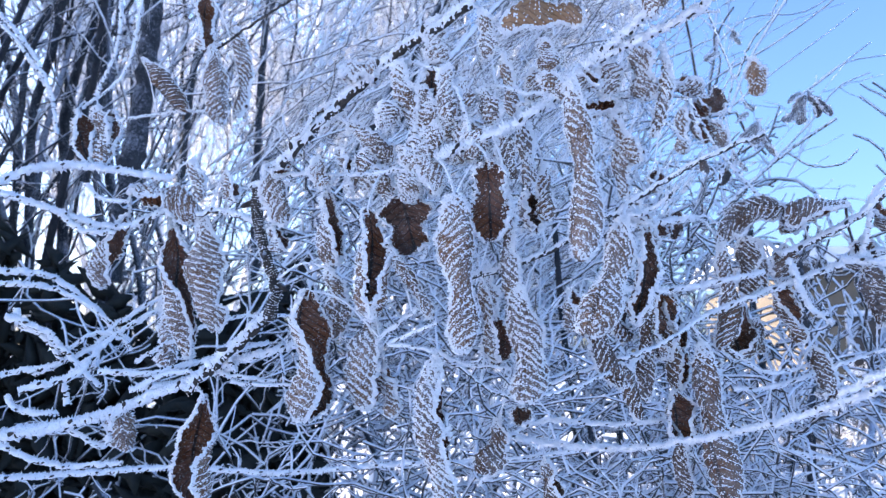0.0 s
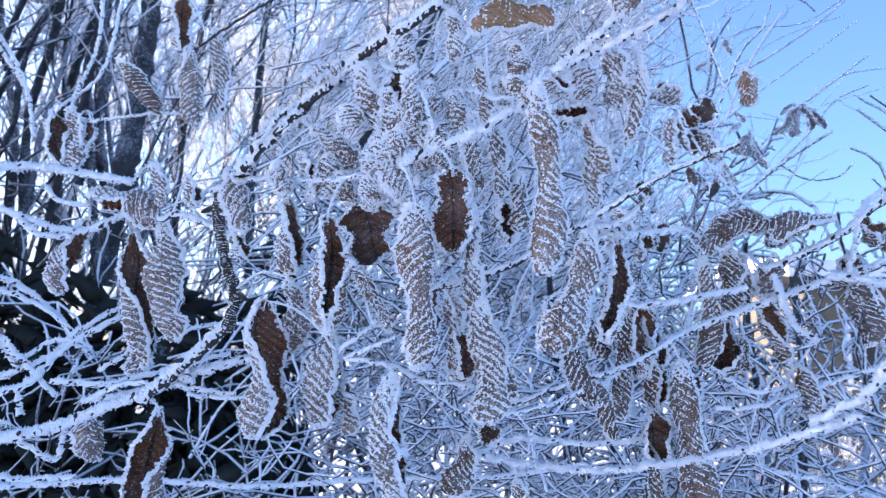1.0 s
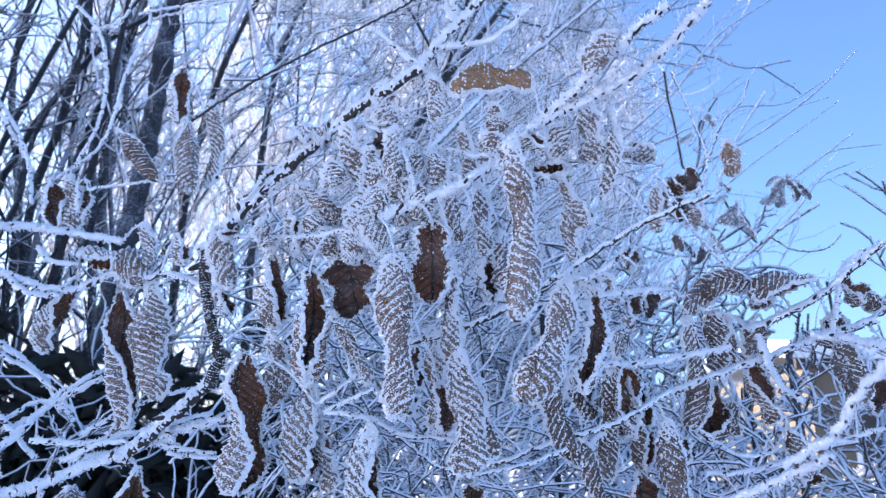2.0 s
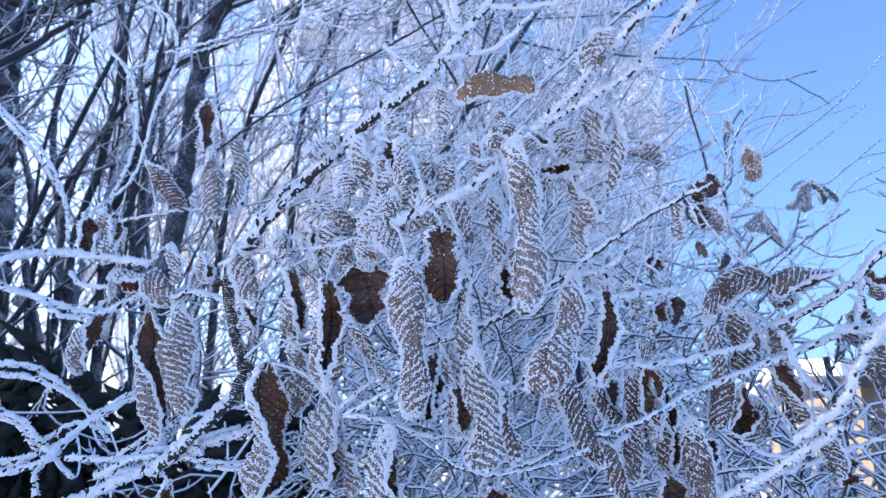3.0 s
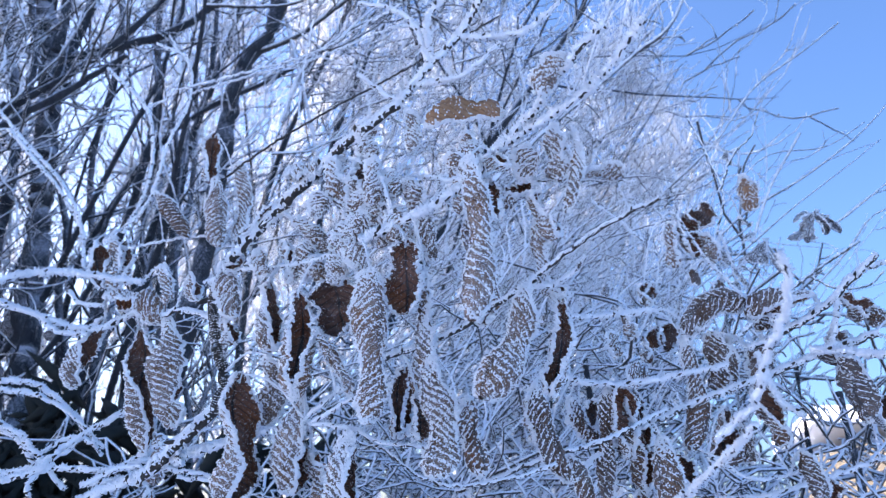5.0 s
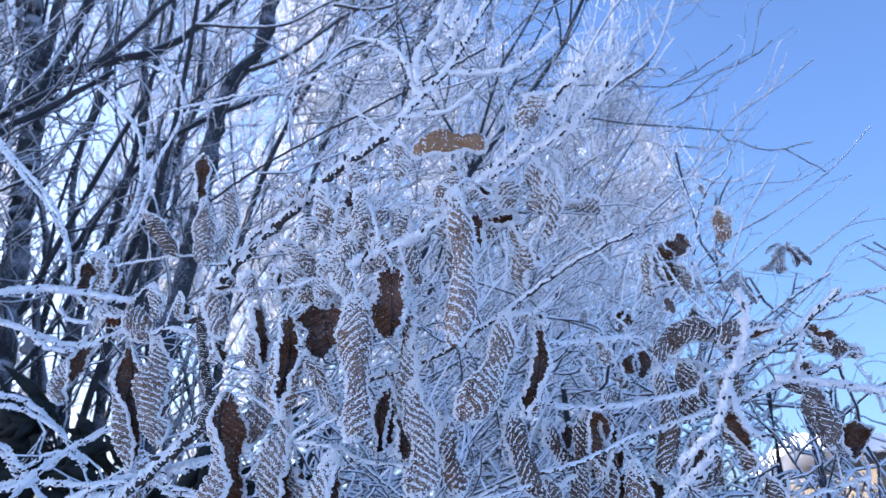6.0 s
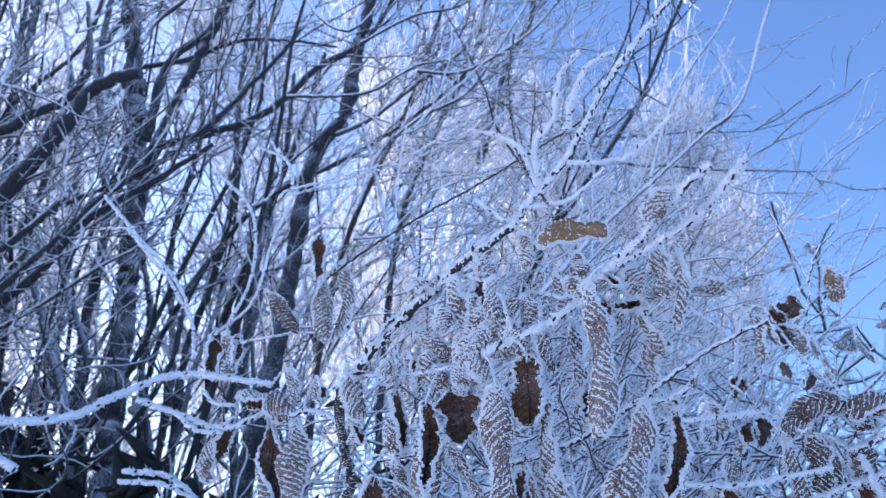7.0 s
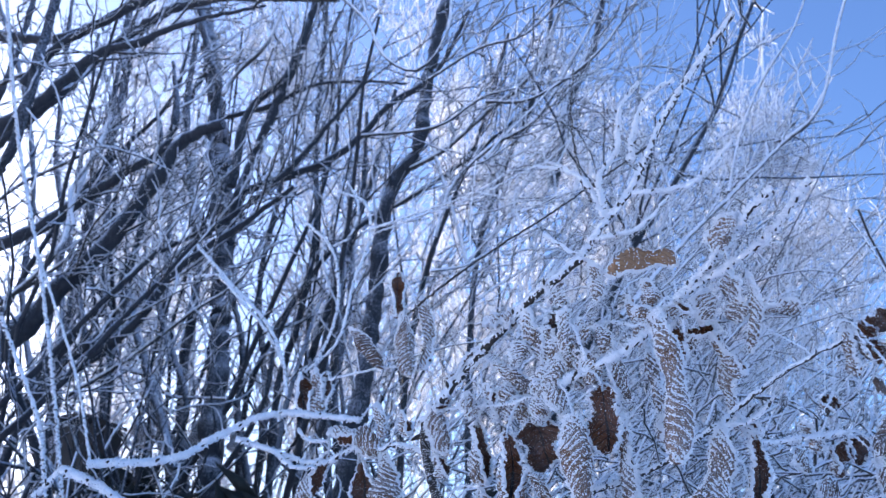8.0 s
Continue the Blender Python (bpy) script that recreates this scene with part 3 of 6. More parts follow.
# twigs of the leafy side shrub and the branch that comes near
twig(side_shrub, [(0.1240, 0.5800, 1.4530), (0.1710, 0.5900, 1.4490), (0.2110, 0.5950, 1.4550), (0.2580, 0.6000, 1.4650)], 0.0018, 0.0017)
twig(side_shrub, [(0.1250, 0.5700, 1.3760), (0.1590, 0.6000, 1.3990), (0.1980, 0.6100, 1.4230), (0.2440, 0.6150, 1.4420), (0.2900, 0.6150, 1.4580), (0.3340, 0.6100, 1.4760), (0.3740, 0.6000, 1.4880)], 0.0019, 0.0023, bare=0.4)
twig(side_shrub, [(0.3220, 0.6000, 1.4760), (0.3510, 0.5700, 1.4660), (0.3810, 0.5400, 1.4520)], 0.0022, 0.0023)
twig(side_shrub, [(0.2820, 0.6200, 1.4820), (0.3200, 0.6100, 1.4990), (0.3450, 0.6000, 1.5160), (0.3760, 0.5800, 1.5460)], 0.0022, 0.0020, bare=0.4)
twig(side_shrub, [(0.3390, 0.6000, 1.4790), (0.3450, 0.6000, 1.5010), (0.3510, 0.6000, 1.5230)], 0.0020, 0.0015)
twig(side_shrub, [(0.3490, 0.6100, 1.5180), (0.3840, 0.6300, 1.5490), (0.4490, 0.6500, 1.5700)], 0.0018, 0.0015, bare=0.3)
twig(side_shrub, [(0.2860, 0.6150, 1.4770), (0.2920, 0.6000, 1.4390), (0.3060, 0.5900, 1.4240)], 0.0021, 0.0020)
twig(side_shrub, [(0.2050, 0.6000, 1.5100), (0.1540, 0.5800, 1.5000), (0.1270, 0.5600, 1.4960)], 0.0022, 0.0015)
twig(side_shrub, [(0.0420, 0.6000, 1.3380), (0.0780, 0.6000, 1.3310), (0.1280, 0.5500, 1.3330), (0.1650, 0.4800, 1.3480), (0.1820, 0.4000, 1.3660), (0.1920, 0.3300, 1.3850)], 0.0018, 0.0012, rime=1.3)
twig(side_shrub, [(0.1800, 0.3450, 1.3820), (0.1910, 0.3250, 1.3930), (0.1920, 0.3050, 1.4080), (0.1930, 0.2850, 1.4170), (0.1920, 0.2700, 1.4260), (0.1870, 0.2600, 1.4360)], 0.0012, 0.0009, rime=1.5)
twig(side_shrub, [(0.0550, 0.6150, 1.3360), (0.0840, 0.6150, 1.3470), (0.1340, 0.6150, 1.3440), (0.1780, 0.6170, 1.3470)], 0.0016, 0.0017)
twig(side_shrub, [(0.0470, 0.6000, 1.3380), (0.0380, 0.6000, 1.3120), (0.0290, 0.6000, 1.2990)], 0.0018, 0.0016)
twig(side_shrub, [(0.0490, 0.5700, 1.3700), (0.0730, 0.5600, 1.3760), (0.1130, 0.5500, 1.3910), (0.1570, 0.5600, 1.4050), (0.2070, 0.5900, 1.4300)], 0.0012, 0.0014, bare=0.6, fine=False)
twig(side_shrub, [(0.0540, 0.6400, 1.3130), (0.1050, 0.6600, 1.3170), (0.1480, 0.6800, 1.3200)], 0.0014, 0.0011, fine=False)
twig(side_shrub, [(0.2500, 0.6600, 1.4040), (0.2830, 0.6600, 1.3840), (0.3330, 0.6800, 1.3910)], 0.0013, 0.0012, fine=False)
twig(side_shrub, [(0.2600, 0.6800, 1.3690), (0.2960, 0.6800, 1.3710), (0.3740, 0.7000, 1.3930), (0.4270, 0.7000, 1.4090)], 0.0016, 0.0015, fine=False)
twig(side_shrub, [(0.3870, 0.9000, 1.2900), (0.4490, 0.9200, 1.2780), (0.5660, 0.9500, 1.2470)], 0.0021, 0.0017, fine=False)
twig(side_shrub, [(0.0360, 0.6000, 1.6180), (0.0450, 0.6000, 1.6030), (0.0720, 0.4700, 1.5650)], 0.0010, 0.0009, fine=False)

# thin twigs farther behind, to both sides
twig(back_shrub, [(-0.2500, 0.7800, 1.7270), (-0.1920, 0.7600, 1.7580), (-0.1120, 0.7500, 1.8020), (-0.0530, 0.7500, 1.8350), (0.0190, 0.7600, 1.8860), (0.0870, 0.7800, 1.9430)], 0.0014, 0.0012, bare=0.9, rime=0.5, fine=False)
twig(back_shrub, [(-0.3530, 0.8500, 1.9060), (-0.2490, 0.8400, 1.9230), (-0.1640, 0.8300, 1.9380), (-0.0950, 0.8200, 1.9710), (-0.0430, 0.8200, 2.0020)], 0.0014, 0.0011, fine=False)
twig(back_shrub, [(-0.1660, 0.8000, 1.8230), (-0.1710, 0.8200, 1.9000), (-0.1660, 0.8300, 1.9930)], 0.0007, 0.0008, fine=False)
twig(back_shrub, [(-0.1640, 0.8300, 1.9380), (-0.0960, 0.8300, 1.9090), (-0.0460, 0.8400, 1.9000)], 0.0008, 0.0005, fine=False)
twig(back_shrub, [(-0.5280, 0.9500, 2.0170), (-0.4560, 0.9500, 1.9450), (-0.4340, 0.9500, 1.8780), (-0.4340, 0.9500, 1.8060), (-0.4570, 0.9500, 1.7380)], 0.0020, 0.0018, fine=False)
twig(back_shrub, [(-0.4500, 0.9500, 1.9450), (-0.4190, 0.9500, 1.9620), (-0.4090, 0.9500, 2.0200), (-0.4350, 0.9500, 2.0730)], 0.0016, 0.0013, fine=False)
twig(back_shrub, [(-0.6300, 0.9000, 1.8860), (-0.5790, 0.9000, 1.8340), (-0.5430, 0.9200, 1.7900), (-0.5190, 0.9500, 1.7410)], 0.0022, 0.0018, fine=False)
twig(back_shrub, [(-0.3600, 0.8000, 1.6560), (-0.2840, 0.7800, 1.6590), (-0.2240, 0.7600, 1.6520)], 0.0012, 0.0011, fine=False)
twig(back_shrub, [(-0.7250, 0.9500, 1.9820), (-0.6450, 0.9500, 1.8990), (-0.5490, 0.9300, 1.8070), (-0.5080, 0.9300, 1.7360), (-0.4900, 0.9200, 1.6770)], 0.0022, 0.0018, fine=False)
twig(back_shrub, [(-0.7180, 0.9500, 1.9180), (-0.6540, 0.9500, 1.9160)], 0.0015, 0.0014, fine=False)
twig(back_shrub, [(-0.4240, 0.9000, 2.0200), (-0.3750, 0.9000, 1.9910), (-0.3610, 0.9000, 1.9250), (-0.3740, 0.8800, 1.8370), (-0.3800, 0.8600, 1.7380), (-0.4240, 0.8500, 1.6860)], 0.0017, 0.0014, fine=False)
twig(back_shrub, [(-0.3390, 0.8600, 1.9060), (-0.2620, 0.8500, 1.9200), (-0.1620, 0.8400, 1.9380), (-0.0670, 0.8400, 1.9770), (0.0240, 0.5000, 1.7230)], 0.0012, 0.0007, fine=False)
twig(back_shrub, [(-1.4010, 0.9000, 2.7710), (-1.2260, 0.9200, 2.3180), (-1.0780, 0.9500, 1.9720), (-0.9830, 0.9700, 1.7230), (-0.9350, 1.0000, 1.5420)], 0.0029, 0.0023, fine=False, bare=0.3)
twig(back_shrub, [(-0.9660, 0.8000, 1.8060), (-0.9250, 0.8200, 1.7320), (-0.8630, 0.8400, 1.6240), (-0.8360, 0.8600, 1.5180)], 0.0022, 0.0024, fine=False, bare=0.3)
twig(back_shrub, [(-1.2860, 1.1000, 2.1380), (-1.0820, 1.1000, 1.8250), (-0.9850, 1.1000, 1.6290)], 0.0020, 0.0017, fine=False)
twig(back_shrub, [(0.4290, 1.1500, 1.6160), (0.5150, 1.2000, 1.6870), (0.5830, 1.2200, 1.7400), (0.6790, 1.2500, 1.8030)], 0.0026, 0.0019, bare=0.8, rime=0.4, fine=False)
twig(back_shrub, [(0.5780, 1.2200, 1.7330), (0.6090, 1.2000, 1.7060), (0.6560, 1.2000, 1.7100), (0.6840, 1.2000, 1.7340)], 0.0014, 0.0011, bare=0.8, rime=0.4, fine=False)
twig(back_shrub, [(0.3360, 0.8200, 1.7140), (0.3550, 0.8200, 1.7560), (0.3820, 0.8300, 1.7860), (0.3940, 0.8300, 1.8160)], 0.0012, 0.0008, bare=0.8, rime=0.4, fine=False)
twig(back_shrub, [(0.3420, 0.9500, 1.8890), (0.3580, 0.9300, 1.8120), (0.3620, 0.9000, 1.7410), (0.3480, 0.9000, 1.6890)], 0.0011, 0.0013, bare=0.8, rime=0.4, fine=False)
twig(back_shrub, [(0.2620, 0.8500, 1.6810), (0.2870, 0.8500, 1.6980), (0.3160, 0.8500, 1.6430), (0.3480, 0.8500, 1.6010), (0.3850, 0.8500, 1.5600)], 0.0012, 0.0017, fine=False)

# leaves of the middle group
leaf(hornbeam, (0.0710, 0.4000, 1.5510), (0.0750, 0.3900, 1.4480), 0.0187, 0, curl=4.4, twist=0.5)
leaf(hornbeam, (0.0560, 0.4150, 1.5590), (0.0740, 0.4050, 1.5420), 0.0121, 0, curl=3.0)
leaf(hornbeam, (0.1030, 0.4200, 1.4770), (0.0780, 0.4050, 1.4090), 0.0219, -15, curl=3.8)
leaf(hornbeam, (0.1230, 0.4450, 1.4790), (0.1160, 0.4450, 1.4170), 0.0136, 165, curl=2.9)
leaf(hornbeam, (0.0070, 0.4350, 1.4930), (0.0110, 0.4300, 1.4000), 0.0225, 10, curl=4.2, full=0.5)
leaf(hornbeam, (0.0280, 0.4400, 1.5150), (0.0300, 0.4400, 1.4670), 0.0274, 170, curl=2.2)
leaf(hornbeam, (0.0400, 0.4450, 1.4950), (0.0430, 0.4450, 1.4320), 0.0116, 20, curl=5.0)
leaf(hornbeam, (0.0440, 0.4450, 1.4420), (0.0480, 0.4450, 1.3720), 0.0233, -10, curl=3.6, full=0.66)
leaf(hornbeam, (0.0330, 0.4700, 1.4230), (0.0370, 0.4700, 1.3960), 0.0141, 160, curl=2.6)
leaf(hornbeam, (-0.0480, 0.4700, 1.4930), (-0.0440, 0.4700, 1.4210), 0.0228, 180, curl=4.9)
leaf(hornbeam, (-0.0260, 0.4750, 1.5020), (-0.0220, 0.4750, 1.4630), 0.0357, 172, curl=2.3, full=0.45)
leaf(hornbeam, (-0.0340, 0.4650, 1.4650), (-0.0070, 0.4650, 1.4220), 0.0093, 60, curl=4.0)
leaf(hornbeam, (-0.0790, 0.5000, 1.5090), (-0.0730, 0.5000, 1.4590), 0.0183, 140, curl=3.2)
leaf(hornbeam, (-0.0880, 0.4850, 1.4410), (-0.0860, 0.4850, 1.3580), 0.0304, 150, curl=3.6, full=0.45)
leaf(hornbeam, (-0.0760, 0.5050, 1.4570), (-0.0750, 0.5050, 1.4100), 0.0205, 0, curl=3.6)
leaf(hornbeam, (-0.0460, 0.4900, 1.4280), (-0.0530, 0.4900, 1.3650), 0.0248, 15, curl=3.4, full=0.7)
leaf(hornbeam, (-0.0390, 0.5000, 1.3920), (-0.0330, 0.5000, 1.3590), 0.0152, 30, curl=3.6)
leaf(hornbeam, (-0.0050, 0.4500, 1.3980), (-0.0000, 0.4500, 1.3100), 0.0205, 20, curl=4.0, full=0.55)
leaf(hornbeam, (0.0160, 0.5300, 1.4530), (0.0100, 0.5300, 1.4030), 0.0136, 150, curl=3.4)
leaf(hornbeam, (-0.0040, 0.4650, 1.6180), (-0.0020, 0.4650, 1.5870), 0.0174, 0, curl=4.0, rime=1.5)
leaf(hornbeam, (-0.0710, 0.4920, 1.5900), (-0.0430, 0.4920, 1.5910), 0.0192, -30, curl=3.8, rime=1.4)
leaf(hornbeam, (-0.0290, 0.4650, 1.5880), (-0.0140, 0.4650, 1.5350), 0.0146, 40, curl=4.6, rime=1.6)
leaf(hornbeam, (-0.0070, 0.4680, 1.5920), (-0.0070, 0.4680, 1.5350), 0.0216, 165, curl=3.2, rime=1.2)
leaf(hornbeam, (0.0030, 0.4550, 1.5820), (0.0050, 0.4550, 1.5460), 0.0128, 0, curl=4.4, rime=1.7)
leaf(hornbeam, (-0.0690, 0.5030, 1.5740), (-0.1060, 0.5030, 1.5480), 0.0126, 150, curl=3.0)
leaf(hornbeam, (-0.0660, 0.5000, 1.5580), (-0.0340, 0.5000, 1.5320), 0.0147, 0, curl=4.0)
leaf(hornbeam, (-0.0710, 0.5000, 1.5400), (-0.0630, 0.5000, 1.5080), 0.0122, 90, curl=4.4, rime=1.3)
leaf(hornbeam, (-0.0530, 0.4950, 1.5390), (-0.0530, 0.4950, 1.5080), 0.0136, 0, curl=4.4, rime=1.4)
leaf(hornbeam, (-0.1290, 0.5300, 1.5360), (-0.1130, 0.5300, 1.4920), 0.0174, 0, curl=4.0, rime=1.4)
leaf(hornbeam, (-0.1080, 0.5200, 1.5370), (-0.1200, 0.5200, 1.5250), 0.0121, 120, curl=3.5)
leaf(hornbeam, (0.0340, 0.4550, 1.5420), (0.0430, 0.4550, 1.5060), 0.0130, 0, curl=4.2)
leaf(hornbeam, (0.0150, 0.4550, 1.5470), (0.0220, 0.4550, 1.5210), 0.0146, 30, curl=3.6, rime=1.4)
leaf(hornbeam, (-0.0240, 0.4600, 1.5290), (-0.0010, 0.4600, 1.5010), 0.0169, -20, curl=3.4, rime=1.5)
leaf(hornbeam, (-0.0020, 0.4600, 1.5440), (-0.0200, 0.4600, 1.5130), 0.0163, 30, curl=3.6, rime=1.5)
leaf(hornbeam, (0.0370, 0.4570, 1.6070), (0.0910, 0.4570, 1.6140), 0.0265, -15, curl=2.2, bow=-0.18, twist=0.1, full=0.5, outer=LEAF_TAN, inner=LEAF_TAN, rime=1.2, rows=0.12)
leaf(hornbeam, (0.0630, 0.4600, 1.6010), (0.0690, 0.4600, 1.5800), 0.0138, 0, curl=4.0, rime=1.3)
leaf(hornbeam, (0.0250, 0.4580, 1.6200), (0.0290, 0.4580, 1.5870), 0.0109, 0, curl=4.0, rime=1.4)
leaf(hornbeam, (0.1290, 0.3850, 1.6090), (0.1130, 0.3850, 1.5820), 0.0142, 0, curl=3.2, rime=1.2)
leaf(hornbeam, (0.1260, 0.4500, 1.5980), (0.1270, 0.4500, 1.5570), 0.0188, 30, curl=3.4)
leaf(hornbeam, (0.1370, 0.4450, 1.5920), (0.1300, 0.4450, 1.5320), 0.0074, 0, curl=4.6, rime=1.6)
leaf(hornbeam, (0.1420, 0.4780, 1.5740), (0.1720, 0.4780, 1.5740), 0.0151, 60, curl=3.2)
leaf(hornbeam, (0.0850, 0.4600, 1.5460), (0.1140, 0.4600, 1.5550), 0.0171, 150, curl=2.8, bow=-0.1)
leaf(hornbeam, (0.1090, 0.4550, 1.5530), (0.1240, 0.4550, 1.5190), 0.0146, 140, curl=3.2, bow=0.12)
leaf(hornbeam, (0.1140, 0.4600, 1.5340), (0.1130, 0.4600, 1.4970), 0.0116, 30, curl=4.0)
leaf(hornbeam, (0.1060, 0.4550, 1.5870), (0.1060, 0.4550, 1.5600), 0.0166, 0, curl=3.6, rime=1.5)
leaf(hornbeam, (0.0750, 0.4300, 1.5650), (0.0940, 0.4300, 1.5580), 0.0106, 120, curl=3.0)
leaf(hornbeam, (0.0820, 0.4500, 1.5590), (0.0840, 0.4500, 1.5300), 0.0131, 160, curl=3.0)
leaf(hornbeam, (0.1180, 0.4500, 1.4860), (0.1270, 0.4500, 1.4750), 0.0105, 150, curl=3.0)
leaf(hornbeam, (0.0490, 0.5600, 1.6330), (0.0560, 0.5600, 1.5830), 0.0154, 120, curl=3.6, fine=False)
leaf(hornbeam, (0.0610, 0.5500, 1.5750), (0.0650, 0.5500, 1.5230), 0.0138, 0, curl=4.2, fine=False)
leaf(hornbeam, (0.0770, 0.5600, 1.5450), (0.0790, 0.5600, 1.5000), 0.0140, 0, curl=4.0, fine=False)
leaf(hornbeam, (0.0660, 0.5700, 1.5250), (0.0700, 0.5700, 1.4920), 0.0220, 160, curl=3.0, fine=False)
leaf(hornbeam, (0.0630, 0.5000, 1.5980), (0.0650, 0.5000, 1.5740), 0.0138, 20, curl=4.0)
leaf(hornbeam, (0.1160, 0.4700, 1.4940), (0.1210, 0.4700, 1.4830), 0.0126, 150, curl=3.0)
leaf(hornbeam, (0.0310, 0.5000, 1.4590), (0.0380, 0.5000, 1.3950), 0.0174, 20, curl=3.6)
leaf(hornbeam, (0.0320, 0.5100, 1.4140), (0.0370, 0.5100, 1.3930), 0.0193, 170, curl=2.4)
leaf(hornbeam, (0.1060, 0.6200, 1.4540), (0.1070, 0.6200, 1.4170), 0.0190, 150, curl=3.0, fine=False)
leaf(hornbeam, (-0.0170, 0.4620, 1.5700), (-0.0060, 0.4620, 1.5440), 0.0152, 0, curl=3.8, rime=1.5)
leaf(hornbeam, (0.0060, 0.4620, 1.5690), (-0.0010, 0.4620, 1.5350), 0.0166, 0, curl=3.8, rime=1.5)
leaf(hornbeam, (0.0150, 0.4620, 1.5440), (0.0060, 0.4620, 1.5190), 0.0163, 0, curl=3.8, rime=1.5)
leaf(hornbeam, (-0.0320, 0.4620, 1.5590), (-0.0400, 0.4620, 1.5420), 0.0137, 0, curl=3.8, rime=1.5)
leaf(hornbeam, (0.0230, 0.4620, 1.5680), (0.0330, 0.4620, 1.5460), 0.0143, 0, curl=3.8, rime=1.5)
leaf(hornbeam, (-0.0060, 0.4620, 1.5350), (-0.0240, 0.4620, 1.5170), 0.0163, 0, curl=3.8, rime=1.5)
leaf(hornbeam, (-0.0450, 0.4900, 1.5250), (-0.0350, 0.4900, 1.5000), 0.0141, 0, curl=3.8, rime=1.5)
leaf(hornbeam, (-0.0180, 0.4620, 1.5140), (-0.0240, 0.4620, 1.4950), 0.0147, 0, curl=3.8, rime=1.5)
leaf(hornbeam, (0.0110, 0.4620, 1.5750), (0.0180, 0.4620, 1.5560), 0.0137, 0, curl=3.8, rime=1.5)
leaf(hornbeam, (0.0240, 0.4620, 1.5320), (0.0200, 0.4620, 1.5200), 0.0125, 0, curl=3.8, rime=1.5)
leaf(hornbeam, (0.0970, 0.4620, 1.5830), (0.1050, 0.4620, 1.5640), 0.0129, 0, curl=3.8, rime=1.5)
leaf(hornbeam, (-0.0860, 0.4900, 1.5300), (-0.0790, 0.4900, 1.5100), 0.0136, 0, curl=3.8, rime=1.5)

# leaves of the group beside the dark twig
leaf(hornbeam, (-0.2480, 0.5800, 1.5280), (-0.1930, 0.5800, 1.5090), 0.0269, -20, curl=3.8, bow=-0.06)
leaf(hornbeam, (-0.2150, 0.5800, 1.5040), (-0.1970, 0.5800, 1.3960), 0.0232, 150, curl=3.4, full=0.4, twist=-1.2)
leaf(hornbeam, (-0.1890, 0.5750, 1.5060), (-0.1730, 0.5750, 1.4170), 0.0294, 0, curl=3.6)
leaf(hornbeam, (-0.2510, 0.5900, 1.5100), (-0.2720, 0.5900, 1.4520), 0.0195, 40, curl=3.4, bow=0.08)
leaf(hornbeam, (-0.1960, 0.5700, 1.5500), (-0.1900, 0.5700, 1.5180), 0.0117, 0, curl=4.4, rime=1.6)
leaf(hornbeam, (-0.1660, 0.5600, 1.5390), (-0.1570, 0.5600, 1.5150), 0.0141, 120, curl=3.4)
leaf(hornbeam, (-0.1240, 0.5400, 1.4930), (-0.1170, 0.5400, 1.4740), 0.0157, 120, curl=3.0)
leaf(hornbeam, (-0.1740, 0.5550, 1.3700), (-0.1770, 0.5550, 1.2930), 0.0265, 150, curl=3.2)
leaf(hornbeam, (-0.3220, 0.7650, 1.7140), (-0.2720, 0.7650, 1.6540), 0.0190, 70, curl=5.0, rime=0.7, rows=0.45, outer=LEAF_RUST)
leaf(hornbeam, (-0.2570, 0.7700, 1.7890), (-0.2560, 0.7700, 1.7230), 0.0236, 140, curl=3.6)
leaf(hornbeam, (-0.2480, 0.7650, 1.7280), (-0.2330, 0.7650, 1.6410), 0.0252, 20, curl=4.0)
leaf(hornbeam, (-0.2260, 0.7800, 1.7540), (-0.2240, 0.7800, 1.6530), 0.0189, 0, curl=4.4, rime=1.4)
leaf(hornbeam, (-0.4140, 0.8200, 1.6760), (-0.4000, 0.8200, 1.6110), 0.0252, 120, curl=3.4, fine=False)
leaf(hornbeam, (-0.3930, 0.8200, 1.6790), (-0.3820, 0.8200, 1.6110), 0.0221, 0, curl=4.4, fine=False)
leaf(hornbeam, (-0.3750, 0.8200, 1.6740), (-0.3740, 0.8200, 1.6280), 0.0190, 150, curl=3.4, fine=False)
leaf(hornbeam, (-0.2910, 0.8000, 1.4400), (-0.2950, 0.8000, 1.3870), 0.0257, 20, curl=3.4, fine=False)
leaf(hornbeam, (-0.3580, 0.8500, 1.3420), (-0.3490, 0.8500, 1.2930), 0.0307, 30, curl=3.4, fine=False)

# leaves of the side shrub
leaf(side_shrub, (0.3330, 0.6050, 1.5220), (0.2790, 0.6050, 1.5070), 0.0220, 30, curl=3.6, bow=0.08, outer=LEAF_RUST)
leaf(side_shrub, (0.2920, 0.6120, 1.5190), (0.2270, 0.6120, 1.4960), 0.0226, 60, curl=3.6, bow=0.16, outer=LEAF_RUST)
leaf(side_shrub, (0.2300, 0.6150, 1.5060), (0.2520, 0.6150, 1.5010), 0.0147, 170, curl=3.0, outer=LEAF_RUST)
leaf(side_shrub, (0.2310, 0.6200, 1.4930), (0.2320, 0.6200, 1.4030), 0.0184, 20, curl=4.0, outer=LEAF_RUST)
leaf(side_shrub, (0.2560, 0.6300, 1.4990), (0.2570, 0.6300, 1.4490), 0.0220, 0, curl=3.4, outer=LEAF_RUST)
leaf(side_shrub, (0.2730, 0.6350, 1.4970), (0.2660, 0.6350, 1.4480), 0.0182, 0, curl=3.6, outer=LEAF_RUST)
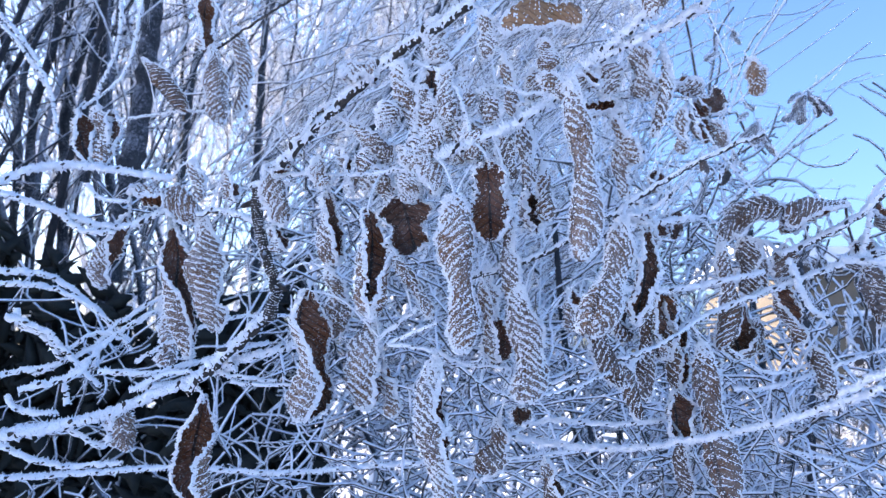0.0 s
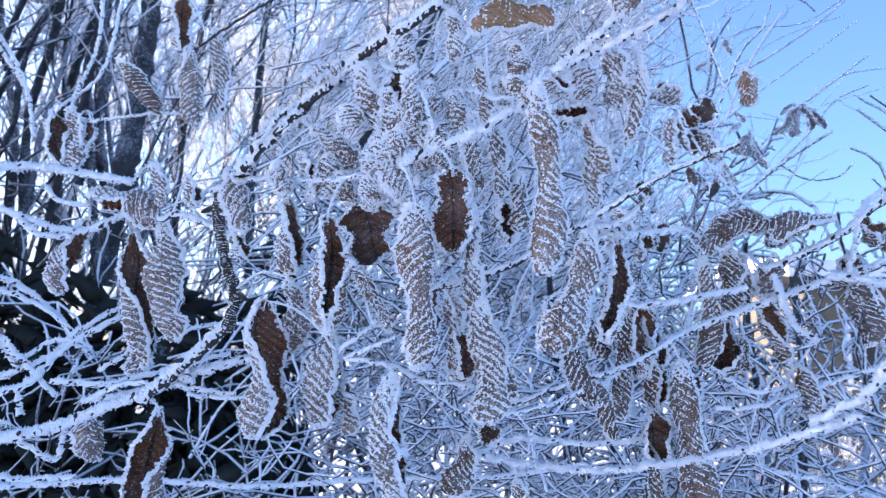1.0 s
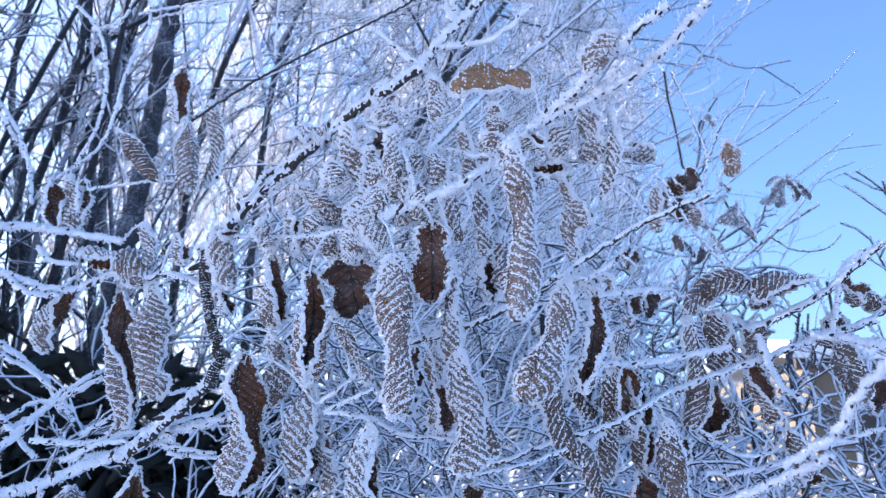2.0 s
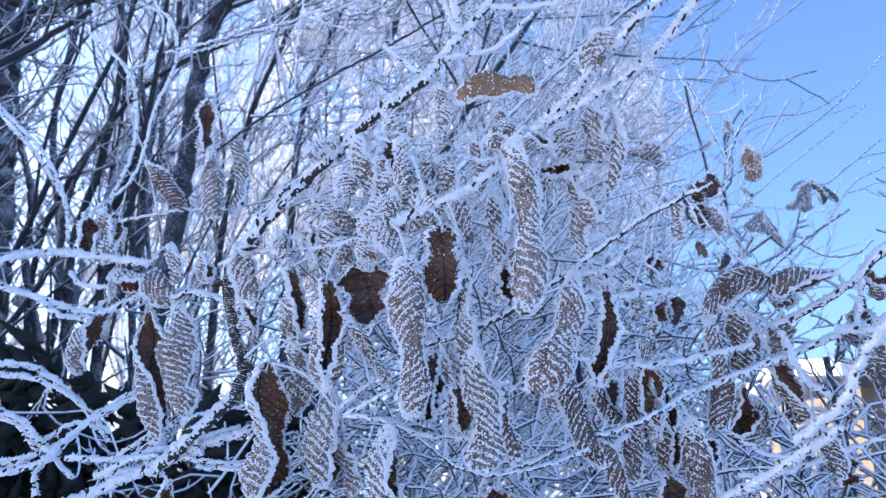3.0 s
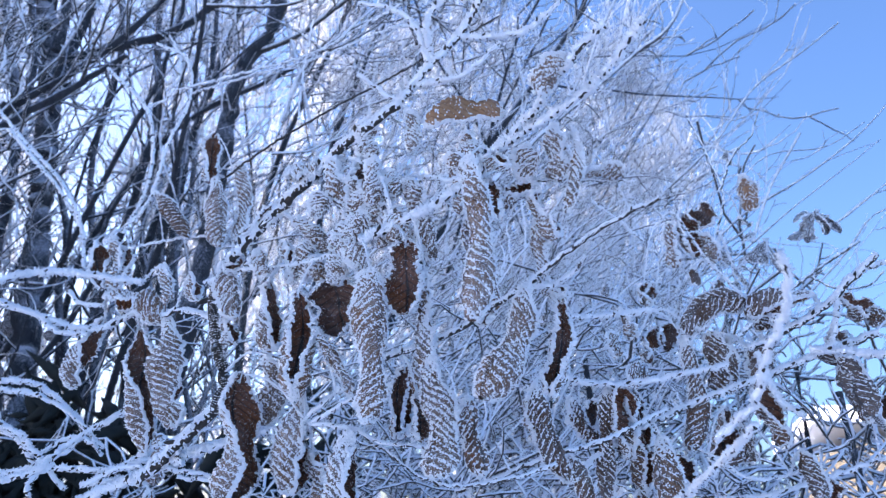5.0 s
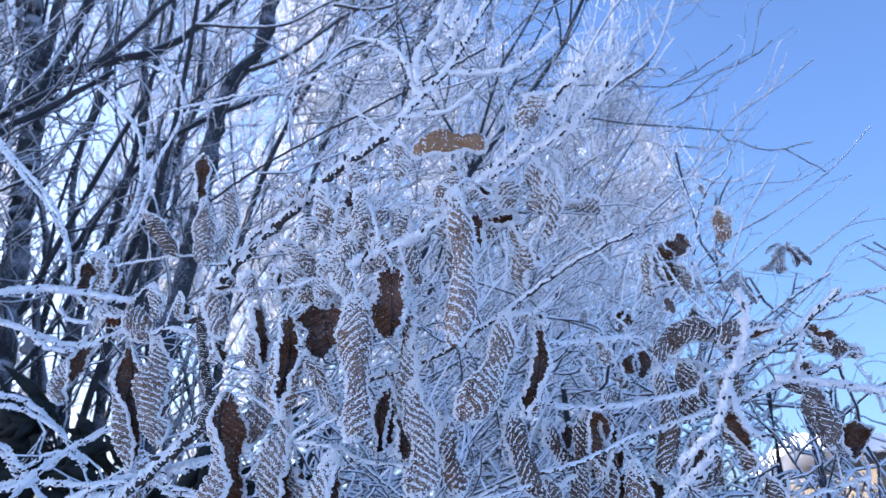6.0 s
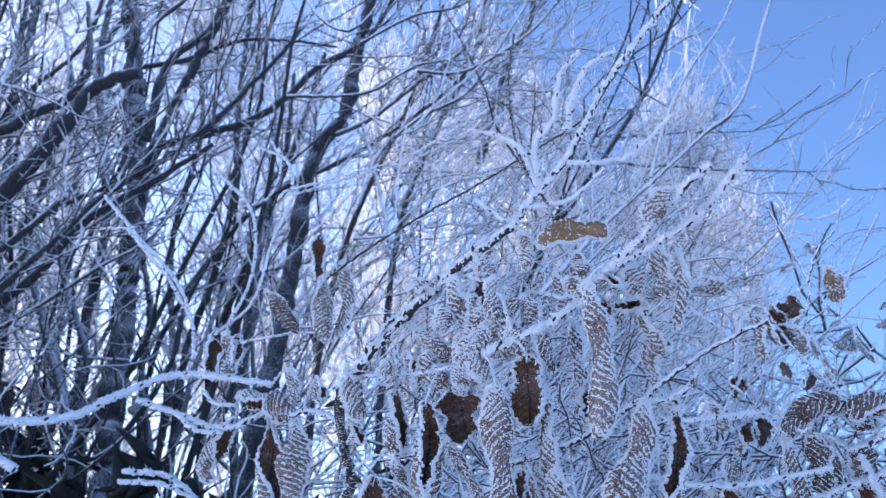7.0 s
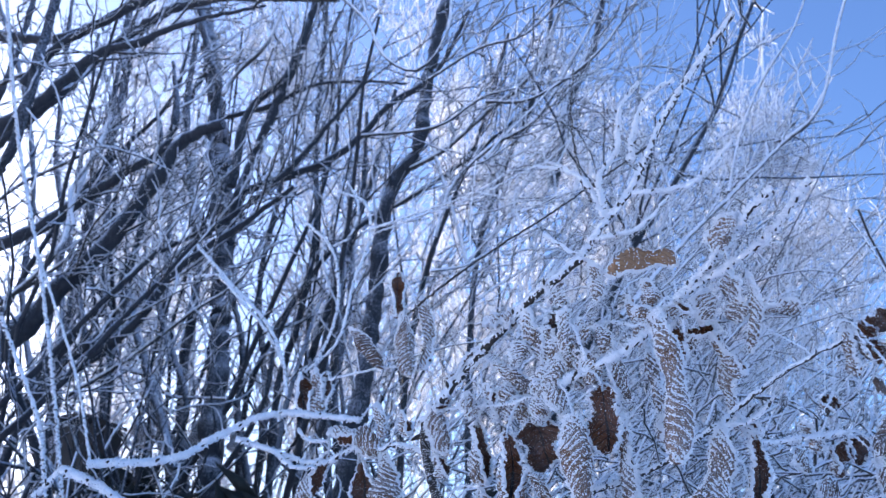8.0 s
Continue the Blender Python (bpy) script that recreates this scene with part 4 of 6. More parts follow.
leaf(side_shrub, (0.3040, 0.6600, 1.4970), (0.3040, 0.6600, 1.4580), 0.0266, 0, curl=3.0, outer=LEAF_RUST)
leaf(side_shrub, (0.2940, 0.6550, 1.4600), (0.3090, 0.6550, 1.4090), 0.0220, 160, curl=3.4, outer=LEAF_RUST)
leaf(side_shrub, (0.2800, 0.7000, 1.4480), (0.2780, 0.7000, 1.3950), 0.0307, 160, curl=2.8, outer=LEAF_RUST)
leaf(side_shrub, (0.2940, 0.7100, 1.4340), (0.2970, 0.7100, 1.4000), 0.0190, 30, curl=3.0, outer=LEAF_RUST)
leaf(side_shrub, (0.1650, 0.6000, 1.4480), (0.1610, 0.6000, 1.3630), 0.0155, 10, curl=4.4, outer=LEAF_RUST)
leaf(side_shrub, (0.1850, 0.6100, 1.4490), (0.1810, 0.6100, 1.3950), 0.0233, 150, curl=3.0, outer=LEAF_RUST)
leaf(side_shrub, (0.2000, 0.5850, 1.4090), (0.2160, 0.5750, 1.2910), 0.0270, -10, curl=4.2, outer=LEAF_RUST)
leaf(side_shrub, (0.1830, 0.6000, 1.3720), (0.1900, 0.6000, 1.3290), 0.0219, 165, curl=3.0, outer=LEAF_RUST)
leaf(side_shrub, (0.1860, 0.6000, 1.3380), (0.1910, 0.6000, 1.2910), 0.0115, 20, curl=4.0, outer=LEAF_RUST)
leaf(side_shrub, (0.1820, 0.6100, 1.4440), (0.1910, 0.6100, 1.3720), 0.0192, 150, curl=3.6, outer=LEAF_RUST)
leaf(side_shrub, (0.1080, 0.5500, 1.4440), (0.1310, 0.5500, 1.3750), 0.0174, 10, curl=4.0, outer=LEAF_RUST)
leaf(side_shrub, (0.1380, 0.6400, 1.4480), (0.1580, 0.6400, 1.4110), 0.0174, 20, curl=3.4, fine=False, outer=LEAF_RUST)
leaf(side_shrub, (0.1600, 0.6600, 1.4480), (0.1540, 0.6600, 1.4150), 0.0170, 140, curl=3.4, fine=False, outer=LEAF_RUST)
leaf(side_shrub, (0.2190, 0.6400, 1.4030), (0.2250, 0.6400, 1.3750), 0.0217, 150, curl=3.0, outer=LEAF_RUST)
leaf(side_shrub, (0.3240, 0.6600, 1.4070), (0.3360, 0.6600, 1.3650), 0.0159, 20, curl=3.6, outer=LEAF_RUST)
leaf(side_shrub, (0.3590, 0.6300, 1.4960), (0.3520, 0.6300, 1.4700), 0.0275, 160, curl=2.8, outer=LEAF_RUST)
leaf(side_shrub, (0.3510, 0.6200, 1.4690), (0.3610, 0.6200, 1.4220), 0.0194, 20, curl=3.8, outer=LEAF_RUST)
leaf(side_shrub, (0.3530, 0.7000, 1.3880), (0.3520, 0.7000, 1.3600), 0.0296, 170, curl=2.4, outer=LEAF_DARK)
leaf(side_shrub, (0.1300, 0.5700, 1.3950), (0.1460, 0.5700, 1.3510), 0.0133, 20, curl=4.4, outer=LEAF_RUST)
leaf(side_shrub, (0.0430, 0.5800, 1.3520), (0.0300, 0.5800, 1.3110), 0.0221, 20, curl=3.6, outer=LEAF_RUST)
leaf(side_shrub, (0.0580, 0.5600, 1.3620), (0.0540, 0.5600, 1.3490), 0.0170, 160, curl=2.6, outer=LEAF_RUST)
leaf(side_shrub, (0.0820, 0.6200, 1.3160), (0.0910, 0.6200, 1.2830), 0.0172, 20, curl=3.6, outer=LEAF_RUST)
leaf(side_shrub, (0.3610, 0.6200, 1.5260), (0.3780, 0.6200, 1.5070), 0.0264, 140, curl=2.6, outer=LEAF_RUST)
leaf(side_shrub, (0.3450, 0.6100, 1.4950), (0.3490, 0.6100, 1.4760), 0.0184, 160, curl=2.6, outer=LEAF_RUST)
leaf(side_shrub, (0.3470, 0.6100, 1.4760), (0.3640, 0.6100, 1.4260), 0.0183, 30, curl=4.0, outer=LEAF_RUST)
leaf(side_shrub, (0.3840, 0.6600, 1.4460), (0.4080, 0.6600, 1.4300), 0.0332, 150, curl=2.6, outer=LEAF_DARK)
leaf(side_shrub, (0.3070, 0.6600, 1.5330), (0.3080, 0.6600, 1.5070), 0.0216, 0, curl=3.0, fine=False, outer=LEAF_RUST)
leaf(side_shrub, (0.4040, 0.6200, 1.5020), (0.3780, 0.6200, 1.5070), 0.0160, 20, curl=3.0, outer=LEAF_RUST)
leaf(side_shrub, (0.0120, 0.5600, 1.4600), (0.0120, 0.5600, 1.4070), 0.0174, 150, curl=3.4, fine=False, outer=LEAF_RUST)
leaf(side_shrub, (0.0590, 0.5400, 1.4330), (0.0710, 0.5400, 1.3790), 0.0190, 20, curl=3.6, fine=False, outer=LEAF_RUST)
leaf(side_shrub, (0.1710, 0.6000, 1.4560), (0.1740, 0.6000, 1.3960), 0.0213, 150, curl=3.0, outer=LEAF_RUST)
leaf(back_shrub, (-2.2210, 2.7000, 2.1790), (-2.1490, 2.7000, 2.0630), 0.0940, 20, curl=2.6, fine=False, rime=0.3, rows=0.4, outer=LEAF_DARK, inner=LEAF_DARK)
leaf(back_shrub, (-2.0780, 2.7000, 2.1340), (-2.0130, 2.7000, 2.0330), 0.0970, 20, curl=2.6, fine=False, rime=0.3, rows=0.4, outer=LEAF_DARK, inner=LEAF_DARK)
leaf(back_shrub, (-1.9130, 2.7000, 2.1630), (-1.8710, 2.7000, 2.0510), 0.0947, 20, curl=2.6, fine=False, rime=0.3, rows=0.4, outer=LEAF_DARK, inner=LEAF_DARK)
leaf(back_shrub, (-1.8180, 2.7000, 2.1090), (-1.8460, 2.7000, 2.0380), 0.0676, 20, curl=2.6, fine=False, rime=0.3, rows=0.4, outer=LEAF_DARK, inner=LEAF_DARK)
leaf(back_shrub, (-1.7080, 2.7000, 2.1030), (-1.7070, 2.7000, 2.0210), 0.0663, 20, curl=2.6, fine=False, rime=0.3, rows=0.4, outer=LEAF_DARK, inner=LEAF_DARK)
leaf(back_shrub, (-2.6390, 2.7000, 2.1360), (-2.6460, 2.7000, 2.0590), 0.0716, 20, curl=2.6, fine=False, rime=0.3, rows=0.4, outer=LEAF_DARK, inner=LEAF_DARK)

# leaves farther back, against the sky
leaf(back_shrub, (0.3880, 0.9000, 1.7700), (0.3950, 0.9000, 1.7200), 0.0232, 20, curl=2.6, fine=False, rows=0.3, outer=LEAF_TAN)
leaf(back_shrub, (0.2860, 0.8600, 1.6910), (0.2820, 0.8600, 1.6340), 0.0267, 30, curl=2.6, fine=False)
leaf(back_shrub, (0.3010, 0.8600, 1.7010), (0.3090, 0.8600, 1.6470), 0.0284, 150, curl=2.6, fine=False)
leaf(back_shrub, (0.3340, 0.8600, 1.7100), (0.3110, 0.8600, 1.6860), 0.0359, 150, curl=2.6, fine=False)
leaf(back_shrub, (0.3190, 0.8600, 1.6750), (0.3310, 0.8600, 1.6390), 0.0312, 30, curl=2.6, fine=False)
leaf(back_shrub, (0.2450, 0.8500, 1.6120), (0.2460, 0.8500, 1.5850), 0.0229, 140, curl=2.6, fine=False)
leaf(back_shrub, (0.2090, 0.8200, 1.5740), (0.2230, 0.8200, 1.5390), 0.0256, 30, curl=2.6, fine=False)
leaf(back_shrub, (0.2690, 0.8400, 1.5610), (0.2600, 0.8400, 1.5300), 0.0291, 150, curl=2.6, fine=False)
leaf(back_shrub, (0.2110, 0.8000, 1.5050), (0.2300, 0.8000, 1.4920), 0.0309, 20, curl=2.6, fine=False)
leaf(back_shrub, (0.2510, 0.8300, 1.5530), (0.2350, 0.8300, 1.5160), 0.0259, 150, curl=2.6, fine=False)
leaf(back_shrub, (0.1940, 0.8000, 1.5420), (0.2060, 0.8000, 1.5170), 0.0211, 0, curl=2.6, fine=False)
leaf(back_shrub, (0.5281, 1.0500, 1.7747), (0.4820, 1.0300, 1.7274), 0.0163, 30, curl=2.5, fine=False, rime=0.45, rows=0.3, outer=LEAF_DARK, inner=LEAF_DARK)
leaf(back_shrub, (0.5331, 1.0500, 1.7762), (0.5522, 1.0300, 1.7359), 0.0163, 150, curl=2.5, fine=False, rime=0.45, rows=0.3, outer=LEAF_DARK, inner=LEAF_DARK)
leaf(back_shrub, (0.5177, 1.0500, 1.7690), (0.5121, 1.0300, 1.7242), 0.0139, 20, curl=2.5, fine=False, rime=0.45, rows=0.3, outer=LEAF_DARK, inner=LEAF_DARK)
leaf(back_shrub, (0.5318, 1.0500, 1.7780), (0.5350, 1.0300, 1.7333), 0.0139, 200, curl=2.5, fine=False, rime=0.45, rows=0.3, outer=LEAF_DARK, inner=LEAF_DARK)
leaf(back_shrub, (0.5245, 1.0500, 1.7766), (0.4927, 1.0300, 1.7559), 0.0098, 40, curl=2.5, fine=False, rime=0.45, rows=0.3, outer=LEAF_DARK, inner=LEAF_DARK)
leaf(back_shrub, (0.4592, 1.0500, 1.7378), (0.4210, 1.0300, 1.6998), 0.0146, 30, curl=2.5, fine=False, rime=0.45, rows=0.3, outer=LEAF_DARK, inner=LEAF_DARK)
leaf(back_shrub, (0.4595, 1.0500, 1.7291), (0.4711, 1.0300, 1.6777), 0.0138, 150, curl=2.5, fine=False, rime=0.45, rows=0.3, outer=LEAF_DARK, inner=LEAF_DARK)
leaf(back_shrub, (0.4465, 1.0500, 1.7262), (0.4429, 1.0300, 1.6922), 0.0129, 20, curl=2.5, fine=False, rime=0.45, rows=0.3, outer=LEAF_DARK, inner=LEAF_DARK)
leaf(back_shrub, (0.4430, 1.0500, 1.7455), (0.4207, 1.0300, 1.7302), 0.0081, 30, curl=2.5, fine=False, rime=0.45, rows=0.3, outer=LEAF_DARK, inner=LEAF_DARK)
leaf(back_shrub, (0.3871, 0.9500, 1.8276), (0.3867, 0.9300, 1.8007), 0.0092, 30, curl=2.5, fine=False, rime=0.45, rows=0.3, outer=LEAF_DARK, inner=LEAF_DARK)
leaf(back_shrub, (0.3647, 0.9500, 1.7985), (0.3404, 0.9300, 1.7787), 0.0076, 20, curl=2.5, fine=False, rime=0.45, rows=0.3, outer=LEAF_DARK, inner=LEAF_DARK)
leaf(back_shrub, (0.3959, 0.9500, 1.7312), (0.3983, 0.9300, 1.7103), 0.0074, 150, curl=2.5, fine=False, rime=0.45, rows=0.3, outer=LEAF_DARK, inner=LEAF_DARK)
leaf(back_shrub, (0.2188, 0.9500, 1.6467), (0.2098, 0.9300, 1.6229), 0.0103, 20, curl=2.5, fine=False, rime=0.45, rows=0.3, outer=LEAF_DARK, inner=LEAF_DARK)
leaf(back_shrub, (0.3779, 0.9500, 1.6432), (0.3751, 0.9300, 1.6252), 0.0065, 30, curl=2.5, fine=False, rime=0.45, rows=0.3, outer=LEAF_DARK, inner=LEAF_DARK)
leaf(back_shrub, (0.3652, 0.9500, 1.6852), (0.3675, 0.9300, 1.6597), 0.0088, 30, curl=2.5, fine=False, rime=0.45, rows=0.3, outer=LEAF_DARK, inner=LEAF_DARK)
leaf(back_shrub, (0.3778, 0.9500, 1.6630), (0.3882, 0.9300, 1.6305), 0.0058, 20, curl=2.5, fine=False, rime=0.45, rows=0.3, outer=LEAF_DARK, inner=LEAF_DARK)
leaf(back_shrub, (0.2584, 0.8600, 1.6142), (0.2400, 0.8400, 1.5834), 0.0145, 150, curl=2.5, fine=False, rime=0.60, rows=0.3, outer=LEAF_RUST, inner=LEAF_RUST)
leaf(back_shrub, (0.3343, 0.8600, 1.6166), (0.3159, 0.8400, 1.5937), 0.0131, 160, curl=2.5, fine=False, rime=0.60, rows=0.3, outer=LEAF_RUST, inner=LEAF_RUST)
leaf(back_shrub, (0.3031, 0.8600, 1.6331), (0.3038, 0.8400, 1.6061), 0.0106, 20, curl=2.5, fine=False, rime=0.60, rows=0.3, outer=LEAF_RUST, inner=LEAF_RUST)

for plant in (hornbeam, side_shrub, back_shrub):
    settle(plant)


# ---- ground ----
def snow_ground():
    s = Soup()
    ring = [0.0, 0.6, 1.2, 2, 3, 4, 5.5, 7, 9, 12, 16, 22, 30, 45, 70, 120, 250, 600, 1500, 3500]
    m = 72
    verts = [(0, 0, 0)]
    for r in ring[1:]:
        for k in range(m):
            a = 2 * math.pi * k / m
            x, y = r * math.sin(a), r * math.cos(a)
            far = min(r, 40.0)
            h = 0.05 * noise.noise((x * 0.7, y * 0.7, 0)) + 0.012 * far * noise.noise((x * 0.08, y * 0.08, 3)) if r < 300 else 0.0
            verts.append((x, y, h))
    faces = [(0, 1 + k, 1 + (k + 1) % m) for k in range(m)]
    s.add(verts, faces)
    quads = []
    for i in range(len(ring) - 2):
        for k in range(m):
            a, b = 1 + i * m + k, 1 + i * m + (k + 1) % m
            quads.append((a, a + m, b + m, b))
    s.f.append((np.array(quads), 0))
    ob = new("ground", s.mesh("ground", [SNOW]))
    return tagged(ob, "snow-covered ground with soft drifts", "ground", kind="structure")


snow_ground()


# ---- bare shrubs behind ----
def limb(soup, start, way, length, r0, r1, rng, sides, steps, lift, wander):
    p, d, pts = np.array(start, float), unit(np.array(way, float)), []
    for k in range(steps + 1):
        pts.append(p.copy())
        d = unit(d + rng.normal(0, wander, 3) + np.array((0, 0, lift)))
        p = p + d * length / steps
    pts = np.array(pts)
    tube(soup, pts, np.linspace(r0, r1, steps + 1), sides, 0.05, rng=rng)
    return pts


def sprigs(soup, line, count, length, rng, pull=(0.0, 0.0, 0.0), thin=0.0022, forks=3):
    """Thin twigs off a branch, each with a few finer ones."""
    for c in range(count):
        k = rng.integers(1, len(line) - 1)
        d = unit(line[k + 1] - line[k - 1])
        o = unit(np.cross(d, rng.normal(0, 1, 3)))
        tl = length * rng.uniform(0.4, 1.0)
        tw = limb(soup, line[k], d * 0.8 + o * rng.uniform(0.4, 0.9) + np.array(pull), tl, thin * 1.25, thin * 0.8, rng, 4, 7, 0.03, 0.24)
        for j in range(1, 6, 2):                   # short spurs
            w = unit(np.cross(tw[j + 1] - tw[j], rng.normal(0, 1, 3))) + 0.5 * unit(tw[j + 1] - tw[j])
            limb(soup, tw[j], w, rng.uniform(3, 8) * thin, thin * 0.9, thin * 0.75, rng, 3, 2, 0.1, 0.2)
        for e in range(forks):
            j = rng.integers(1, 6)
            w = unit(tw[j + 1] - tw[j])
            limb(soup, tw[j], w * 0.7 + unit(np.cross(w, rng.normal(0, 1, 3))) * 0.6, tl * rng.uniform(0.2, 0.55), thin * 0.95, thin * 0.7, rng, 3, 4, 0.02, 0.28)


def bare_shrub(at, stems, height, lean, seed, label, spread=0.5, thick=0.03, branches=8, twigs=5, start=0.25, rime=None, thin=0.0027):
    rng = np.random.default_rng(seed)
    top = thing("bare_shrub", at, label, "shrub", "bare shrubs behind")
    spray = Soup()
    for i in range(stems):
        st = Soup()
        base = np.array(at) + np.array((rng.normal(0, 0.22), rng.normal(0, 0.22), -0.1))
        a = rng.uniform(0, 2 * math.pi)
        way = np.array((math.cos(a) * spread * rng.uniform(0.1, 1) + lean[0], math.sin(a) * spread * rng.uniform(0.1, 1) + lean[1], 1.0))
        h = height * rng.uniform(0.7, 1.1)
        r = thick * rng.uniform(0.35, 1.1)
        line = limb(st, base, way, h, r, r * 0.25, rng, 7, 14, 0.02, 0.13)
        ob = part("stem", st, STEM_BARK, top)
        for b in range(branches):
            f = rng.uniform(start, 0.98)
            k = min(int(f * 14), 13)
            d = unit(line[k + 1] - line[k])
            out = unit(np.cross(d, rng.normal(0, 1, 3)))
            ln = h * rng.uniform(0.2, 0.45) * (1.15 - 0.6 * f)
            rb = max(r * (1 - 0.78 * f) * 0.6, 0.0035)
            br = Soup()
            bl = limb(br, line[k], d * 0.8 + out * rng.uniform(0.5, 1.0) + np.array((lean[0], lean[1], 0)) * 0.6, ln, rb, rb * 0.3, rng, 5, 8, 0.05, 0.16)
            part("branch", br, STEM_BARK, ob)
            sprigs(spray, bl, twigs, ln * 0.6, rng, thin=thin, forks=1)
    part("twig_spray", spray, rime or FAR_TWIG, top, "mass of thin rimed twigs")["kind"] = "stuff"
    settle(top)
    return top


for x, y, seed in ((3.9, 7.6, 61), (4.7, 8.2, 62), (5.6, 8.4, 63), (3.2, 8.3, 64)):
    bare_shrub((x, y, 0), 8, 1.35, (0.0, 0.0), seed, "knee-high frosted shrub in front of the board fence", spread=0.8, thick=0.012, branches=8, twigs=4, rime=RIMED_TWIG, thin=0.006)

BARE = "tall bare shrub with dark stems and rimed twigs, standing in snow"
for x, y, h, lean, seed, thick in ((-1.1, 2.9, 4.2, 0.12, 11, 0.045), (-2.1, 3.0, 4.4, 0.15, 12, 0.045), (-3.0, 3.6, 4.6, 0.2, 13, 0.05),
                                   (-1.6, 4.4, 5.0, 0.2, 15, 0.045), (-0.5, 4.6, 4.6, 0.05, 16, 0.03), (-3.6, 5.2, 5.4, 0.2, 17, 0.05), (-2.6, 2.4, 3.6, 0.2, 18, 0.035)):
    bare_shrub((x, y, 0), 9, h, (lean, 0.0), seed, BARE, twigs=2, branches=7, thin=0.0034, thick=thick * 0.55, spread=0.18 if x > -0.8 else 0.5)

leaning_shrub = thing("leaning_shrub", (-0.9, 2.6, 0.0), "old shrub with crooked dark limbs and a sawn-off branch", "shrub")
spreading_shrub = thing("spreading_shrub", (0.9, 2.2, 0.0), "shrub of long arching twigs thinly coated with rime", "shrub")
LIMB_RNG = np.random.default_rng(31)
LIMB_SPRAY = {leaning_shrub: Soup(), spreading_shrub: Soup()}


def stout_limb(plant, points, r0, r1):
    s = Soup()
    length = np.linalg.norm(np.diff(np.asarray(points), axis=0), axis=1).sum()
    n = max(10, int(length / 0.03))
    line = glide(points, n)
    line[1:-1] += LIMB_RNG.normal(0, r0 * 0.09, (n - 2, 3))
    knots = 1 + 0.25 * np.maximum(0, np.sin(np.linspace(0, length * 9, n) + LIMB_RNG.uniform(0, 6))) ** 8
    tube(s, line, np.linspace(r0, r1, n) * knots, 9, 0.06, rng=LIMB_RNG)
    part("limb", s, STEM_BARK if r0 > 0.012 else FAR_TWIG, plant)
    wide = plant is leaning_shrub
    if r0 < 0.0055 and not wide:
        return
    for b in range(int(length * 4) if wide else 1):    # side branches
        k = LIMB_RNG.integers(2, n - 2)
        d = unit(line[k + 1] - line[k - 1])
        o = unit(np.cross(d, LIMB_RNG.normal(0, 1, 3)))
        br = Soup()
        rb = float(np.clip(r0 * 0.3, 0.0036, 0.0065))
        bl = limb(br, line[k], d + o * LIMB_RNG.uniform(0.4, 1.0) + np.array((0.1, 0, 0.2)), LIMB_RNG.uniform(0.3, 0.9), rb, rb * 0.4, LIMB_RNG, 5, 10, 0.04, 0.14)
        part("branch", br, FAR_TWIG, plant)
        sprigs(LIMB_SPRAY[plant], bl, 3, 0.3, LIMB_RNG, (0.1, 0, 0.1), thin=0.0032, forks=1)
    sprigs(LIMB_SPRAY[plant], line, int(length * 4), 0.35, LIMB_RNG, (0.12, 0, 0.1), thin=0.0032 if wide else 0.0024, forks=2)


stout_limb(leaning_shrub, [(-1.162, 2.600, 1.650), (-1.093, 2.600, 2.195), (-1.063, 2.600, 2.633), (-1.028, 2.600, 3.130), (-0.902, 2.600, 3.355), (-0.861, 2.600, 3.779), (-0.757, 2.600, 4.395)], 0.0386, 0.0256)
stout_limb(leaning_shrub, [(-1.005, 2.600, 3.217), (-0.792, 2.600, 3.304), (-0.580, 2.600, 3.484), (-0.365, 2.600, 3.667), (-0.187, 2.600, 4.078), (-0.094, 2.600, 4.278)], 0.0120, 0.0079)
stout_limb(leaning_shrub, [(-1.726, 2.500, 3.181), (-1.527, 2.500, 3.226), (-1.304, 2.500, 3.281), (-1.145, 2.500, 3.394), (-1.015, 2.500, 3.546), (-0.798, 2.500, 3.682), (-0.637, 2.500, 4.029)], 0.0199, 0.0085)
stout_limb(leaning_shrub, [(-1.762, 2.700, 1.666), (-1.834, 2.700, 2.271), (-1.890, 2.700, 2.823), (-1.942, 2.700, 3.201), (-2.111, 2.700, 3.867), (-2.376, 2.700, 4.779), (-2.500, 2.700, 5.208)], 0.0518, 0.0368)
stout_limb(leaning_shrub, [(-2.574, 2.000, 2.730), (-2.339, 2.000, 2.794), (-2.124, 2.000, 2.918), (-1.956, 2.000, 3.010), (-1.788, 2.000, 3.103), (-1.773, 2.000, 3.308), (-1.847, 2.000, 3.571)], 0.0304, 0.0075)
stout_limb(leaning_shrub, [(-2.280, 1.900, 2.153), (-2.064, 1.900, 2.394), (-1.835, 1.900, 2.645), (-1.689, 1.900, 2.918), (-1.602, 1.900, 3.044), (-1.446, 1.900, 3.086)], 0.0424, 0.0217)
stout_limb(leaning_shrub, [(-2.909, 2.100, 3.332), (-2.574, 2.100, 3.615), (-2.344, 2.100, 3.842), (-2.032, 2.100, 4.017), (-1.662, 2.100, 4.026)], 0.0313, 0.0154)
stout_limb(leaning_shrub, [(-3.382, 2.200, 4.303), (-2.862, 2.200, 4.132), (-2.549, 2.200, 4.172), (-2.276, 2.200, 4.338)], 0.0329, 0.0176)
stout_limb(leaning_shrub, [(-2.245, 2.100, 2.082), (-1.841, 2.100, 2.361), (-1.691, 2.100, 2.579), (-1.401, 2.100, 2.763), (-1.224, 2.100, 2.888)], 0.0228, 0.0089)
